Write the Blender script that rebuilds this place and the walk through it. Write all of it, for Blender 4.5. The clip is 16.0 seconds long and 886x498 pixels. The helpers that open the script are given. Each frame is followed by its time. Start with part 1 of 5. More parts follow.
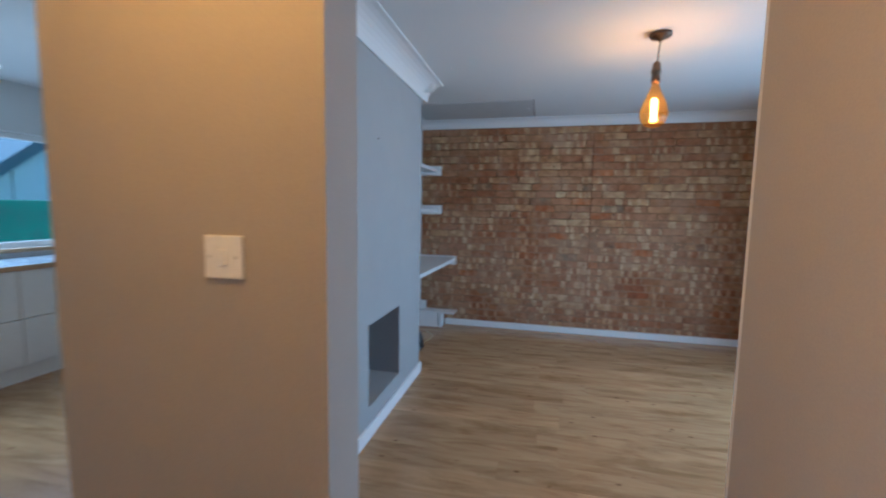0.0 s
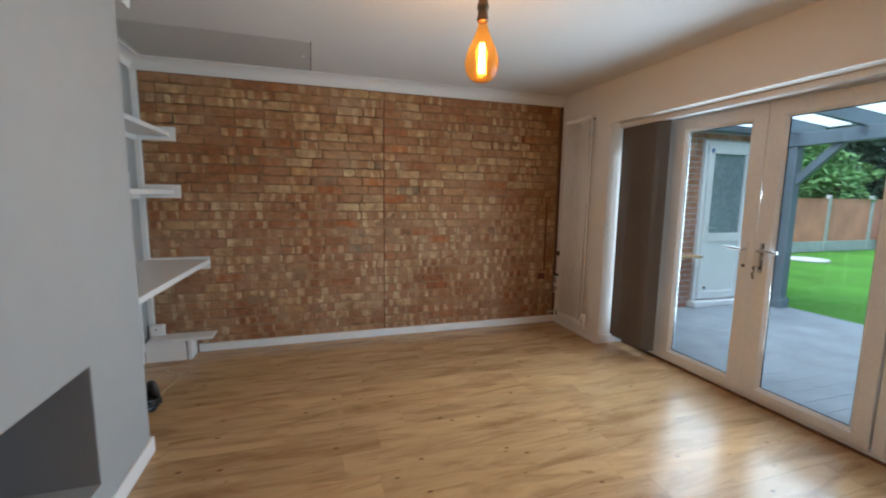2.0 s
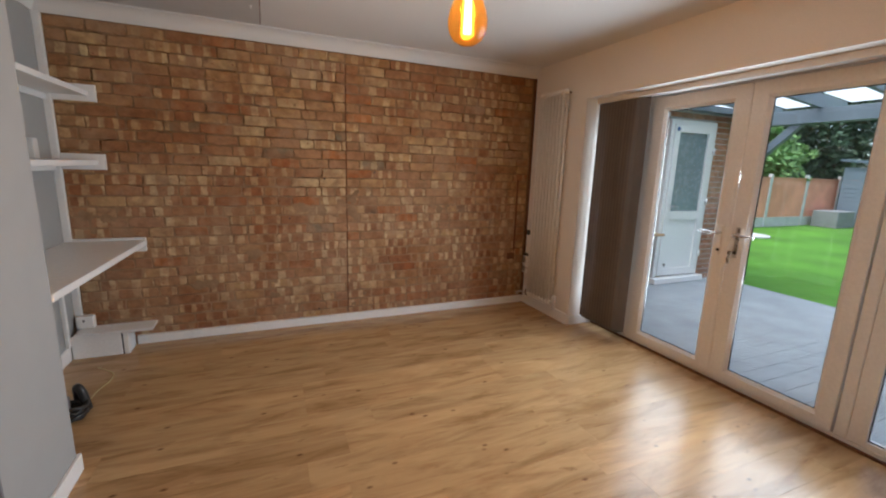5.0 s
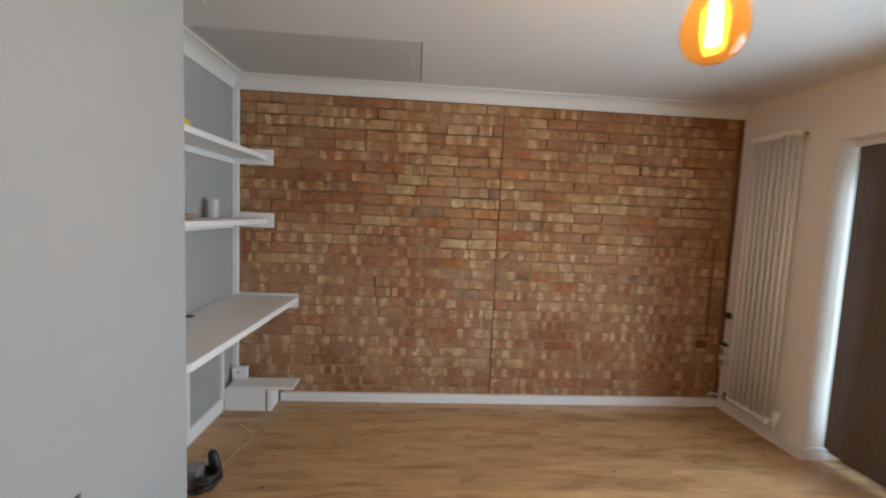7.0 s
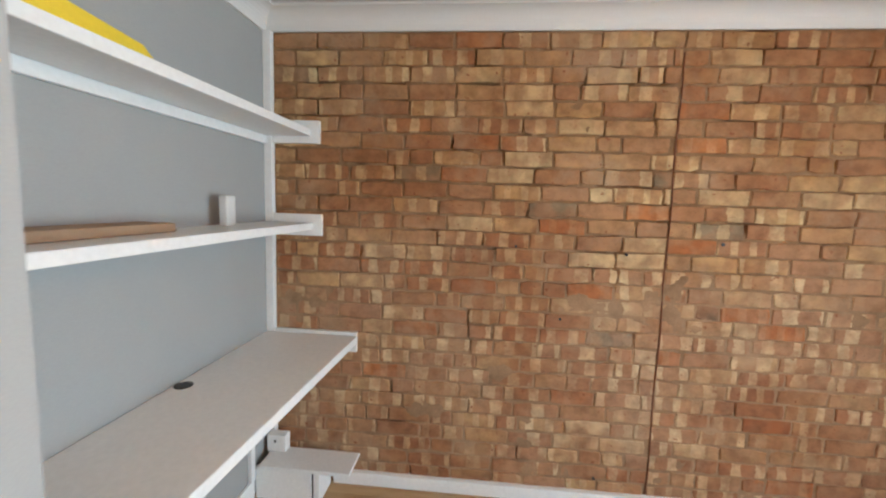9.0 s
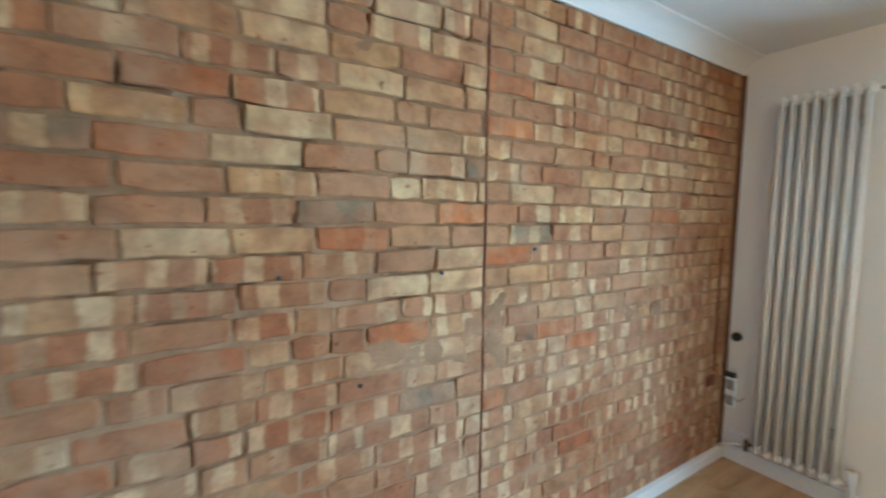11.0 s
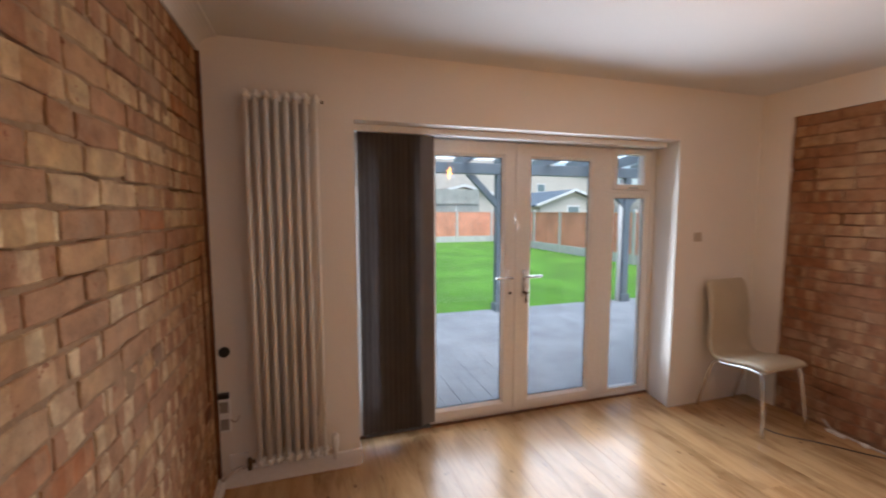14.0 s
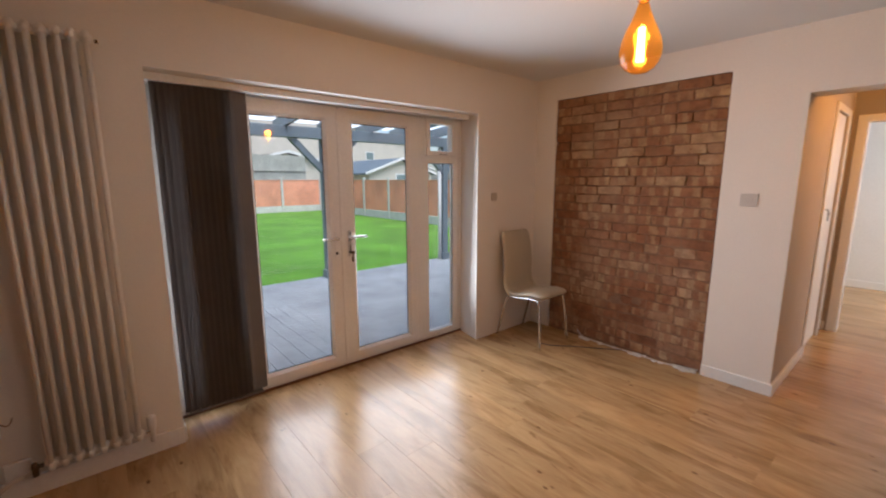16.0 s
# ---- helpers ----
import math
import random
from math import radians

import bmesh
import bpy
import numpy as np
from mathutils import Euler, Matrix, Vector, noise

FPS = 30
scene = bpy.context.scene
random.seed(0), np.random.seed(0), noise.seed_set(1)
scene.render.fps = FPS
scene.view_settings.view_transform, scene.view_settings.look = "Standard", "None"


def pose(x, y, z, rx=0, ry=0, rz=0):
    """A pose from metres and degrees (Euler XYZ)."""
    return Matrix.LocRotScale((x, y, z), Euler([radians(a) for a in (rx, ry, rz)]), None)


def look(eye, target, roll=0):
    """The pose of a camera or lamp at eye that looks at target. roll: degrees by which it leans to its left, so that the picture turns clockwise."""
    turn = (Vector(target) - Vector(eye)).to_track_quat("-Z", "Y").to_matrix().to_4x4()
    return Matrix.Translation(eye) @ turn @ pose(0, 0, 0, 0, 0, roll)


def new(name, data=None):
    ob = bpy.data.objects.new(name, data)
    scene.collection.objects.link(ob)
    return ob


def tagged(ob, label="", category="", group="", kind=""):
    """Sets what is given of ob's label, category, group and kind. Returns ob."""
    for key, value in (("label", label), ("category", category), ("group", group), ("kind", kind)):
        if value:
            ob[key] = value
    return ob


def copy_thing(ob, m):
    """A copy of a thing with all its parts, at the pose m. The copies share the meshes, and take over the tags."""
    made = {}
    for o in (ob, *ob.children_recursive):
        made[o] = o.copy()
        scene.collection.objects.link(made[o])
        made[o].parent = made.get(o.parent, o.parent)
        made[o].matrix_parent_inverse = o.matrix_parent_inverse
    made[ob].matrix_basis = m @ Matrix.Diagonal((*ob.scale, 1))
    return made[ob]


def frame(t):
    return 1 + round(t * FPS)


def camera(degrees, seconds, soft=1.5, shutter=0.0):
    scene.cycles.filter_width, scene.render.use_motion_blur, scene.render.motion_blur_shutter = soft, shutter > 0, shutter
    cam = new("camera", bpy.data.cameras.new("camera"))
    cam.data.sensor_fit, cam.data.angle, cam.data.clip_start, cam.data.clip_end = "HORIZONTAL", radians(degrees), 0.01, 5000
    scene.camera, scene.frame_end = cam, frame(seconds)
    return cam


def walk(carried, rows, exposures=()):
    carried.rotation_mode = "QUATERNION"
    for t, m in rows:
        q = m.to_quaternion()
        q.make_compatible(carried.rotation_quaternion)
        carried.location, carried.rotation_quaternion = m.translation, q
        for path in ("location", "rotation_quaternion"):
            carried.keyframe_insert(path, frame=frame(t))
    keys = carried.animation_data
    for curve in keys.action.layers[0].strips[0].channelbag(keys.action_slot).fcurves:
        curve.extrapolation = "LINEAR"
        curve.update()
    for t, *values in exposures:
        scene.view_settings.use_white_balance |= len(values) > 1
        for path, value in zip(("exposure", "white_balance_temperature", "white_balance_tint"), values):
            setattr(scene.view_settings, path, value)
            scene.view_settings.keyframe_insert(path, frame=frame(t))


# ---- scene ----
cam = camera(93.8, 16.0, 2.0, 0.5)
PATH = [
    (0, (0.272, 0.123, 1.377), (-0.179, 2.062, 1.185), 0.9),
    (0.2, (0.237, 0.225, 1.378), (-0.065, 2.192, 1.178), 1.1),
    (0.5, (0.172, 0.39, 1.376), (0.068, 2.377, 1.175), 0.8),
    (0.7, (0.151, 0.503, 1.377), (0.164, 2.492, 1.17), 0.9),
    (1, (0.152, 0.655, 1.374), (0.322, 2.636, 1.163), 0.9),
    (1.5, (0.166, 0.838, 1.373), (0.57, 2.785, 1.157), 0.9),
    (2, (0.158, 1.009, 1.362), (0.754, 2.901, 1.108), 0.8),
    (2.5, (0.15, 1.155, 1.379), (0.879, 2.985, 1.038), 0.7),
    (3, (0.179, 1.233, 1.37), (0.997, 3.004, 0.929), 0.8),
    (3.2, (0.182, 1.249, 1.363), (1.026, 2.998, 0.886), 1.0),
    (5.3, (0.152, 1.256, 1.42), (0.884, 3.087, 1.087), 2.4),
    (5.5, (0.167, 1.283, 1.433), (0.843, 3.141, 1.137), 2.4),
    (6, (0.228, 1.382, 1.458), (0.735, 3.304, 1.239), 2.5),
    (6.5, (0.236, 1.523, 1.469), (0.556, 3.489, 1.289), 2.6),
    (7, (0.181, 1.784, 1.465), (0.313, 3.773, 1.3), 2.5),
    (7.5, (0.152, 2.086, 1.459), (0.119, 4.077, 1.275), 2.4),
    (8, (0.064, 2.38, 1.496), (-0.098, 4.362, 1.281), 2.3),
    (8.2, (0.042, 2.496, 1.506), (-0.182, 4.469, 1.269), 2.1),
    (10.3, (-0.222, 3.491, 1.458), (0.241, 5.431, 1.313), 1.3),
    (10.5, (-0.209, 3.59, 1.456), (0.445, 5.474, 1.304), 1.5),
    (11, (-0.115, 3.747, 1.477), (0.946, 5.434, 1.31), 0.7),
    (11.5, (-0.068, 3.976, 1.497), (1.386, 5.335, 1.298), 0.2),
    (12, (0.052, 4.132, 1.484), (1.787, 5.106, 1.278), -0.3),
    (12.5, (0.213, 4.219, 1.497), (2.127, 4.761, 1.293), -0.5),
    (13, (0.323, 4.28, 1.512), (2.309, 4.399, 1.314), -0.4),
    (13.5, (0.354, 4.384, 1.518), (2.327, 4.114, 1.331), -0.3),
    (14, (0.29, 4.407, 1.511), (2.188, 3.806, 1.327), -0.1),
    (14.5, (0.164, 4.397, 1.526), (1.955, 3.533, 1.308), 0.1),
    (15, (0.125, 4.416, 1.512), (1.812, 3.373, 1.252), 0.0),
    (15.5, (0.116, 4.444, 1.483), (1.709, 3.273, 1.179), -0.1),
    (16, (0.104, 4.444, 1.47), (1.605, 3.164, 1.137), -0.1),
]
EXPOSURES = [(0.0, 0.34, 4000, -5), (0.5, 0.62, 4100, -6), (1.0, 0.58, 4600, -5), (1.5, 0.54, 4900, -4), (2.5, 0.50, 5350, -2), (5.5, 0.52, 5750, 5), (6.5, 0.66, 5250, -2), (8.0, 1.15, 5400, -1), (10.5, 1.56, 4400, -14), (11.0, 1.60, 4050, -18), (11.5, 1.58, 4100, -16), (12.0, 1.36, 4400, -5), (12.5, 0.90, 4650, -2), (13.5, 0.62, 5450, 7), (14.5, 0.50, 5800, 11), (16.0, 0.40, 5950, 12)]
walk(cam, [(t, look(eye, target, roll)) for t, eye, target, roll in PATH], EXPOSURES)

# ---- light ----
world = bpy.data.worlds.new("overcast_sky")
scene.world = world
world.use_nodes = True
wn, wl = world.node_tree.nodes, world.node_tree.links
sky = wn.new("ShaderNodeTexSky")
sky.sky_type, sky.sun_disc = "NISHITA", False
sky.sun_elevation, sky.sun_rotation = radians(66), radians(275)
sky.dust_density, sky.air_density = 2.0, 1.0
wl.new(sky.outputs["Color"], wn["Background"].inputs["Color"])
wn["Background"].inputs["Strength"].default_value = 0.15


def lamp(name, kind, energy, colour, m, **more):
    data = bpy.data.lights.new(name, kind)
    data.energy, data.color = energy, colour
    for key in more:
        if key == "size":
            data.shape, data.size, data.size_y = "RECTANGLE", more[key][0], more[key][1]
        if key == "radius":
            data.shadow_soft_size = more[key]
        if key == "angle":
            data.angle = radians(more[key])
        if key == "spread":
            data.spread = radians(more[key])
    ob = new(name, data)
    ob.matrix_world = m
    return ob


lamp("sun", "SUN", 3.0, (1.0, 0.97, 0.92), look((0, 0, 20), (5, -0.4, 8)), angle=50)
# stand-in area lamps for sky light: patio doors, kitchen window, unseen bedroom window
lamp("patio_daylight", "AREA", 33, (0.92, 0.965, 1.0), look((2.952, 2.79, 1.12), (1.952, 2.91, 1.06)), size=(1.76, 1.55), spread=140)
lamp("sidelight_daylight", "AREA", 4.5, (0.86, 0.94, 1.0), look((2.952, 3.98, 1.0), (1.952, 3.98, 1.0)), size=(0.24, 1.6))
lamp("kitchen_daylight", "AREA", 22, (1.0, 0.95, 0.86), look((-3.95, 1.4, 1.5), (-2.0, 1.6, 0.1)), size=(1.6, 1.0))
lamp("bedroom_daylight", "AREA", 34, (1.0, 0.97, 0.92), look((-1.3, -2.6, 1.5), (0.6, -2.9, 1.1)), size=(1.2, 1.2))
lamp("hall_lamp_light", "POINT", 22, (1.0, 0.40, 0.06), pose(-0.28, 0.30, 2.22), radius=0.05)
lamp("pendant_light", "POINT", 6.8, (1.0, 0.31, 0.03), pose(0.888, 2.795, 1.985), radius=0.035)

# ---- materials ----
def nodes(name):
    m = bpy.data.materials.new(name)
    m.use_nodes = True
    t = m.node_tree
    return m, t, t.nodes["Principled BSDF"]


def coords(t, scale=(1, 1, 1), source="Object", shift=None):
    tc = t.nodes.new("ShaderNodeTexCoord")
    mp = t.nodes.new("ShaderNodeMapping")
    mp.inputs["Scale"].default_value = scale
    if source == "Position":
        geo = t.nodes.new("ShaderNodeNewGeometry")
        t.links.new(geo.outputs["Position"], mp.inputs["Vector"])
    else:
        t.links.new(tc.outputs[source], mp.inputs["Vector"])
    if shift is not None:
        t.links.new(shift, mp.inputs["Location"])
    return mp.outputs["Vector"]


def noise_tex(t, vec, scale, detail=4.0, rough=0.55, distort=0.0):
    n = t.nodes.new("ShaderNodeTexNoise")
    n.inputs["Scale"].default_value, n.inputs["Detail"].default_value = scale, detail
    n.inputs["Roughness"].default_value, n.inputs["Distortion"].default_value = rough, distort
    t.links.new(vec, n.inputs["Vector"])
    return n.outputs["Fac"]


def ramp(t, fac, stops, constant=False):
    r = t.nodes.new("ShaderNodeValToRGB")
    if constant:
        r.color_ramp.interpolation = "CONSTANT"
    e = r.color_ramp.elements
    while len(e) < len(stops):
        e.new(0.5)
    for el, (p, c) in zip(e, stops):
        el.position, el.color = p, (*c, 1)
    t.links.new(fac, r.inputs["Fac"])
    return r.outputs["Color"]


def blend(t, fac, a, b, kind="MIX"):
    x = t.nodes.new("ShaderNodeMix")
    x.data_type, x.blend_type = "RGBA", kind
    for sock, val in ((x.inputs[0], fac), (x.inputs[6], a), (x.inputs[7], b)):
        if isinstance(val, (int, float)):
            sock.default_value = val
        elif isinstance(val, tuple):
            sock.default_value = (*val, 1)
        else:
            t.links.new(val, sock)
    return x.outputs[2]


def bumped(t, bsdf, height, strength=0.3, distance=0.002):
    b = t.nodes.new("ShaderNodeBump")
    b.inputs["Strength"].default_value, b.inputs["Distance"].default_value = strength, distance
    t.links.new(height, b.inputs["Height"])
    t.links.new(b.outputs["Normal"], bsdf.inputs["Normal"])


def grey(v):
    return (v, v, v)


def coat(name, col, rough=0.6, var=0.06, big=1.5, fine=180.0, bump=0.12, metal=0.0, rvar=0.08, source="Position"):
    """A painted, plastered or plain surface: broad unevenness, fine grain and a little relief."""
    m, t, p = nodes(name)
    v = coords(t, source=source)
    a, b = noise_tex(t, v, big, 3), noise_tex(t, v, fine, 2)
    lo, hi = tuple(c * (1 - var) for c in col), tuple(min(c * (1 + var), 1) for c in col)
    c1 = ramp(t, a, [(0.3, lo), (0.7, hi)])
    c2 = blend(t, 0.35, c1, ramp(t, b, [(0.3, grey(0.80)), (0.7, grey(1.0))]), "MULTIPLY")
    t.links.new(c2, p.inputs["Base Color"])
    t.links.new(ramp(t, noise_tex(t, v, big * 6, 3), [(0.3, grey(max(rough - rvar, 0.02))), (0.7, grey(min(rough + rvar, 1)))]), p.inputs["Roughness"])
    p.inputs["Metallic"].default_value = metal
    if bump:
        bumped(t, p, b, bump, 0.001)
    return m


def oak_floor():
    m, t, p = nodes("oak_laminate")
    info = t.nodes.new("ShaderNodeObjectInfo")
    add = t.nodes.new("ShaderNodeCombineXYZ")
    mul = t.nodes.new("ShaderNodeMath")
    mul.operation = "MULTIPLY"
    mul.inputs[1].default_value = 37.0
    t.links.new(info.outputs["Random"], mul.inputs[0])
    t.links.new(mul.outputs[0], add.inputs[0])
    t.links.new(mul.outputs[0], add.inputs[1])
    v1 = coords(t, (0.9, 5.5, 1), shift=add.outputs[0])
    v2 = coords(t, (6, 140, 1), shift=add.outputs[0])
    v3 = coords(t, (3.0, 5.5, 1), shift=add.outputs[0])
    rings = noise_tex(t, v1, 1.6, 6, 0.62, 1.4)
    grain = noise_tex(t, v2, 1.0, 3, 0.6)
    col = ramp(t, rings, [(0.25, (0.305, 0.172, 0.076)), (0.40, (0.435, 0.265, 0.122)), (0.56, (0.495, 0.316, 0.150)), (0.78, (0.565, 0.376, 0.190))])
    col = blend(t, 0.25, col, ramp(t, grain, [(0.35, grey(0.75)), (0.6, grey(1.0))]), "MULTIPLY")
    stain = noise_tex(t, coords(t, (1.7, 8, 1), shift=add.outputs[0]), 1.0, 6, 0.62, 0.7)
    col = blend(t, 0.65, col, ramp(t, stain, [(0.34, (0.50, 0.44, 0.38)), (0.52, grey(1.0))]), "MULTIPLY")
    fleck = noise_tex(t, coords(t, (5, 19, 1), shift=add.outputs[0]), 1.0, 3, 0.5, 0.8)
    col = blend(t, 0.6, col, ramp(t, fleck, [(0.25, (0.45, 0.37, 0.30)), (0.315, grey(1.0))]), "MULTIPLY")
    vor = t.nodes.new("ShaderNodeTexVoronoi")
    vor.inputs["Scale"].default_value = 1.7
    t.links.new(v3, vor.inputs["Vector"])
    knot = ramp(t, vor.outputs["Distance"], [(0.03, grey(0.9)), (0.11, grey(0.0))])
    col = blend(t, knot, col, (0.11, 0.05, 0.022))
    tint = ramp(t, info.outputs["Random"], [(0.0, (0.90, 0.88, 0.86)), (0.5, (1.0, 1.0, 1.0)), (1.0, (1.12, 1.10, 1.08))])
    col = blend(t, 1.0, col, tint, "MULTIPLY")
    t.links.new(col, p.inputs["Base Color"])
    t.links.new(ramp(t, rings, [(0.3, grey(0.27)), (0.7, grey(0.24))]), p.inputs["Roughness"])
    p.inputs["Specular IOR Level"].default_value = 0.45
    bumped(t, p, grain, 0.10, 0.0006)
    return m


def smeared(t, pos, col, amount):
    """Old lime wash rubbed over bricks and joints alike."""
    lime = ramp(t, noise_tex(t, pos, 3.6, 8, 0.70), [(0.50, grey(0.0)), (0.58, grey(0.35 * amount)), (0.70, grey(amount))])
    return blend(t, lime, col, (0.385, 0.262, 0.160))


def calc(t, op, a, b=0.0):
    n = t.nodes.new("ShaderNodeMath")
    n.operation = op
    for sock, val in zip(n.inputs, (a, b)):
        if isinstance(val, (int, float)):
            sock.default_value = val
        else:
            t.links.new(val, sock)
    return n.outputs[0]


def height_of(t, pos):
    """Height above the floor, shifted a little by noise, as a share of 2.4 m."""
    sep = t.nodes.new("ShaderNodeSeparateXYZ")
    t.links.new(pos, sep.inputs[0])
    wob = calc(t, "MULTIPLY", calc(t, "SUBTRACT", noise_tex(t, pos, 1.3, 3), 0.5), 1.1)
    return calc(t, "DIVIDE", calc(t, "ADD", sep.outputs[2], wob), 2.4)


def lime_mortar(name, col, low, smear):
    """Mortar with grit; the lower courses were pointed with a paler mix."""
    m, t, p = nodes(name)
    pos = coords(t, (1, 1, 1), "Position")
    a, f = noise_tex(t, pos, 7, 5, 0.65), noise_tex(t, pos, 130, 3)
    c = blend(t, ramp(t, height_of(t, pos), [(0.42, grey(0.0)), (0.60, grey(1.0))]), low, col)
    c = blend(t, 1.0, c, ramp(t, a, [(0.30, grey(0.55)), (0.68, grey(1.0))]), "MULTIPLY")
    c = blend(t, 0.4, c, ramp(t, f, [(0.3, grey(0.6)), (0.7, grey(1.0))]), "MULTIPLY")
    t.links.new(smeared(t, pos, c, smear), p.inputs["Base Color"])
    p.inputs["Roughness"].default_value = 0.95
    p.inputs["Specular IOR Level"].default_value = 0.2
    bumped(t, p, f, 0.9, 0.002)
    return m


def brickwork(name, single, stops, kissed=0.85, smear=0.7):
    """Second-hand facing bricks with pale kiss marks in bands across the face, dirt and smeared lime."""
    m, t, p = nodes(name)
    if single:
        r = t.nodes.new("ShaderNodeObjectInfo").outputs["Random"]
    else:
        r = t.nodes.new("ShaderNodeNewGeometry").outputs["Random Per Island"]
    far = calc(t, "MULTIPLY", r, 91.0)
    cx = t.nodes.new("ShaderNodeCombineXYZ")
    for i in range(3):
        t.links.new(far, cx.inputs[i])
    uv = coords(t, (1, 1, 1), "UV", cx.outputs[0])
    pos = coords(t, (1, 1, 1), "Position")
    base = ramp(t, r, stops)
    base = blend(t, ramp(t, noise_tex(t, uv, 11, 2, 0.5), [(0.42, grey(0.0)), (0.56, grey(0.55))]), base, (0.350, 0.190, 0.104))
    flat = t.nodes.new("ShaderNodeSeparateXYZ")
    t.links.new(uv, flat.inputs[0])
    width = calc(t, "ADD", 0.075, calc(t, "MULTIPLY", calc(t, "FRACT", calc(t, "MULTIPLY", r, 7.13)), 0.10))
    jit = calc(t, "MULTIPLY", noise_tex(t, uv, 22, 3, 0.6), 0.25)
    band = calc(t, "FRACT", calc(t, "ADD", calc(t, "DIVIDE", flat.outputs[0], width), jit))
    band = ramp(t, band, [(0.0, grey(0.0)), (0.035, grey(1.0)), (0.40, grey(1.0)), (0.44, grey(0.0))])
    height = height_of(t, pos)
    luck = calc(t, "FRACT", calc(t, "MULTIPLY", r, 13.37))
    luck = calc(t, "ADD", luck, ramp(t, height, [(0.40, grey(0.12)), (0.62, grey(0.0))]))
    luck = ramp(t, luck, [(0.42, grey(0.0)), (0.50, grey(0.65)), (0.80, grey(1.0))])
    worn = ramp(t, noise_tex(t, uv, 9.0, 4, 0.65), [(0.38, grey(0.25)), (0.56, grey(kissed))])
    kiss = calc(t, "MULTIPLY", calc(t, "MULTIPLY", band, luck), worn)
    col = blend(t, kiss, base, (0.63, 0.47, 0.275))
    blot = ramp(t, noise_tex(t, uv, 14, 4, 0.65), [(0.33, grey(0.62)), (0.62, grey(1.08))])
    col = blend(t, 0.8, col, blot, "MULTIPLY")
    col = blend(t, 1.0, col, ramp(t, height, [(0.42, (0.98, 0.98, 1.0)), (0.62, (1.0, 1.0, 0.92))]), "MULTIPLY")
    col = smeared(t, pos, col, smear)
    chip = ramp(t, noise_tex(t, uv, 34, 3, 0.5), [(0.68, grey(0.0)), (0.72, grey(0.8))])
    col = blend(t, chip, col, (0.25, 0.095, 0.045))
    soot = ramp(t, noise_tex(t, pos, 1.7, 3, 0.6), [(0.38, (0.78, 0.64, 0.54)), (0.60, grey(1.0))])
    col = blend(t, 1.0, col, soot, "MULTIPLY")
    pits = t.nodes.new("ShaderNodeTexVoronoi")
    pits.inputs["Scale"].default_value = 40
    t.links.new(uv, pits.inputs["Vector"])
    pit = ramp(t, pits.outputs["Distance"], [(0.03, grey(0.8)), (0.10, grey(0.0))])
    col = blend(t, pit, col, (0.10, 0.055, 0.035))
    t.links.new(col, p.inputs["Base Color"])
    p.inputs["Roughness"].default_value = 0.9
    p.inputs["Specular IOR Level"].default_value = 0.25
    h = blend(t, 0.4, noise_tex(t, uv, 95, 5, 0.7), noise_tex(t, uv, 22, 4, 0.6))
    bumped(t, p, h, 0.7, 0.005)
    return m


def glass_mat(name, tint=(1, 1, 1), coated=0.0):
    """Thin clear glass: gloss that grows towards grazing angles; coated adds a translucent tinted film."""
    m, t, p = nodes(name)
    t.nodes.remove(p)
    tr, gl, mx, lw, pw, ma = (t.nodes.new("ShaderNode" + k) for k in ("BsdfTransparent", "BsdfGlossy", "MixShader", "LayerWeight", "Math", "Math"))
    tr.inputs["Color"].default_value = (*tint, 1)
    gl.inputs["Roughness"].default_value = 0.0
    lw.inputs["Blend"].default_value = 0.5
    pw.operation, ma.operation = "POWER", "MULTIPLY_ADD"
    pw.inputs[1].default_value, ma.inputs[1].default_value, ma.inputs[2].default_value = 5.0, 0.8, 0.035
    t.links.new(lw.outputs["Facing"], pw.inputs[0])
    t.links.new(pw.outputs[0], ma.inputs[0])
    t.links.new(ma.outputs[0], mx.inputs[0])
    t.links.new(gl.outputs[0], mx.inputs[2])
    if coated:
        tl, m2 = t.nodes.new("ShaderNodeBsdfTranslucent"), t.nodes.new("ShaderNodeMixShader")
        tl.inputs["Color"].default_value = (*tint, 1)
        m2.inputs[0].default_value = coated
        t.links.new(tr.outputs[0], m2.inputs[1])
        t.links.new(tl.outputs[0], m2.inputs[2])
        t.links.new(m2.outputs[0], mx.inputs[1])
    else:
        t.links.new(tr.outputs[0], mx.inputs[1])
    t.links.new(mx.outputs[0], t.nodes["Material Output"].inputs["Surface"])
    return m


def glow(name, col, strength):
    m, t, p = nodes(name)
    p.inputs["Base Color"].default_value = (*col, 1)
    p.inputs["Emission Color"].default_value = (*col, 1)
    p.inputs["Emission Strength"].default_value = strength
    return m


WALL = coat("warm_white_emulsion", (0.82, 0.765, 0.695), 0.75, 0.02, 1.2, 240, 0.06)
GREYWALL = coat("pale_grey_emulsion", (0.365, 0.366, 0.356), 0.75, 0.02, 1.2, 240, 0.06)
HALLWALL = coat("taupe_emulsion", (0.40, 0.355, 0.30), 0.75, 0.02, 1.2, 240, 0.06)
# wall paint darkened to carry the shade on the hall's east wall
SHADEWALL = coat("shade_toned_emulsion", (0.49, 0.425, 0.36), 0.75, 0.02, 1.2, 240, 0.06)
CEIL = coat("ceiling_white", (0.72, 0.705, 0.68), 0.85, 0.015, 1.0, 300, 0.05)
GLOSS = coat("white_gloss_woodwork", (0.82, 0.81, 0.79), 0.34, 0.015, 2.0, 60, 0.0, 0.0, 0.015)
UPVC = coat("white_upvc", (0.85, 0.83, 0.80), 0.30, 0.008, 2.0, 60, 0.0, 0.0, 0.02)
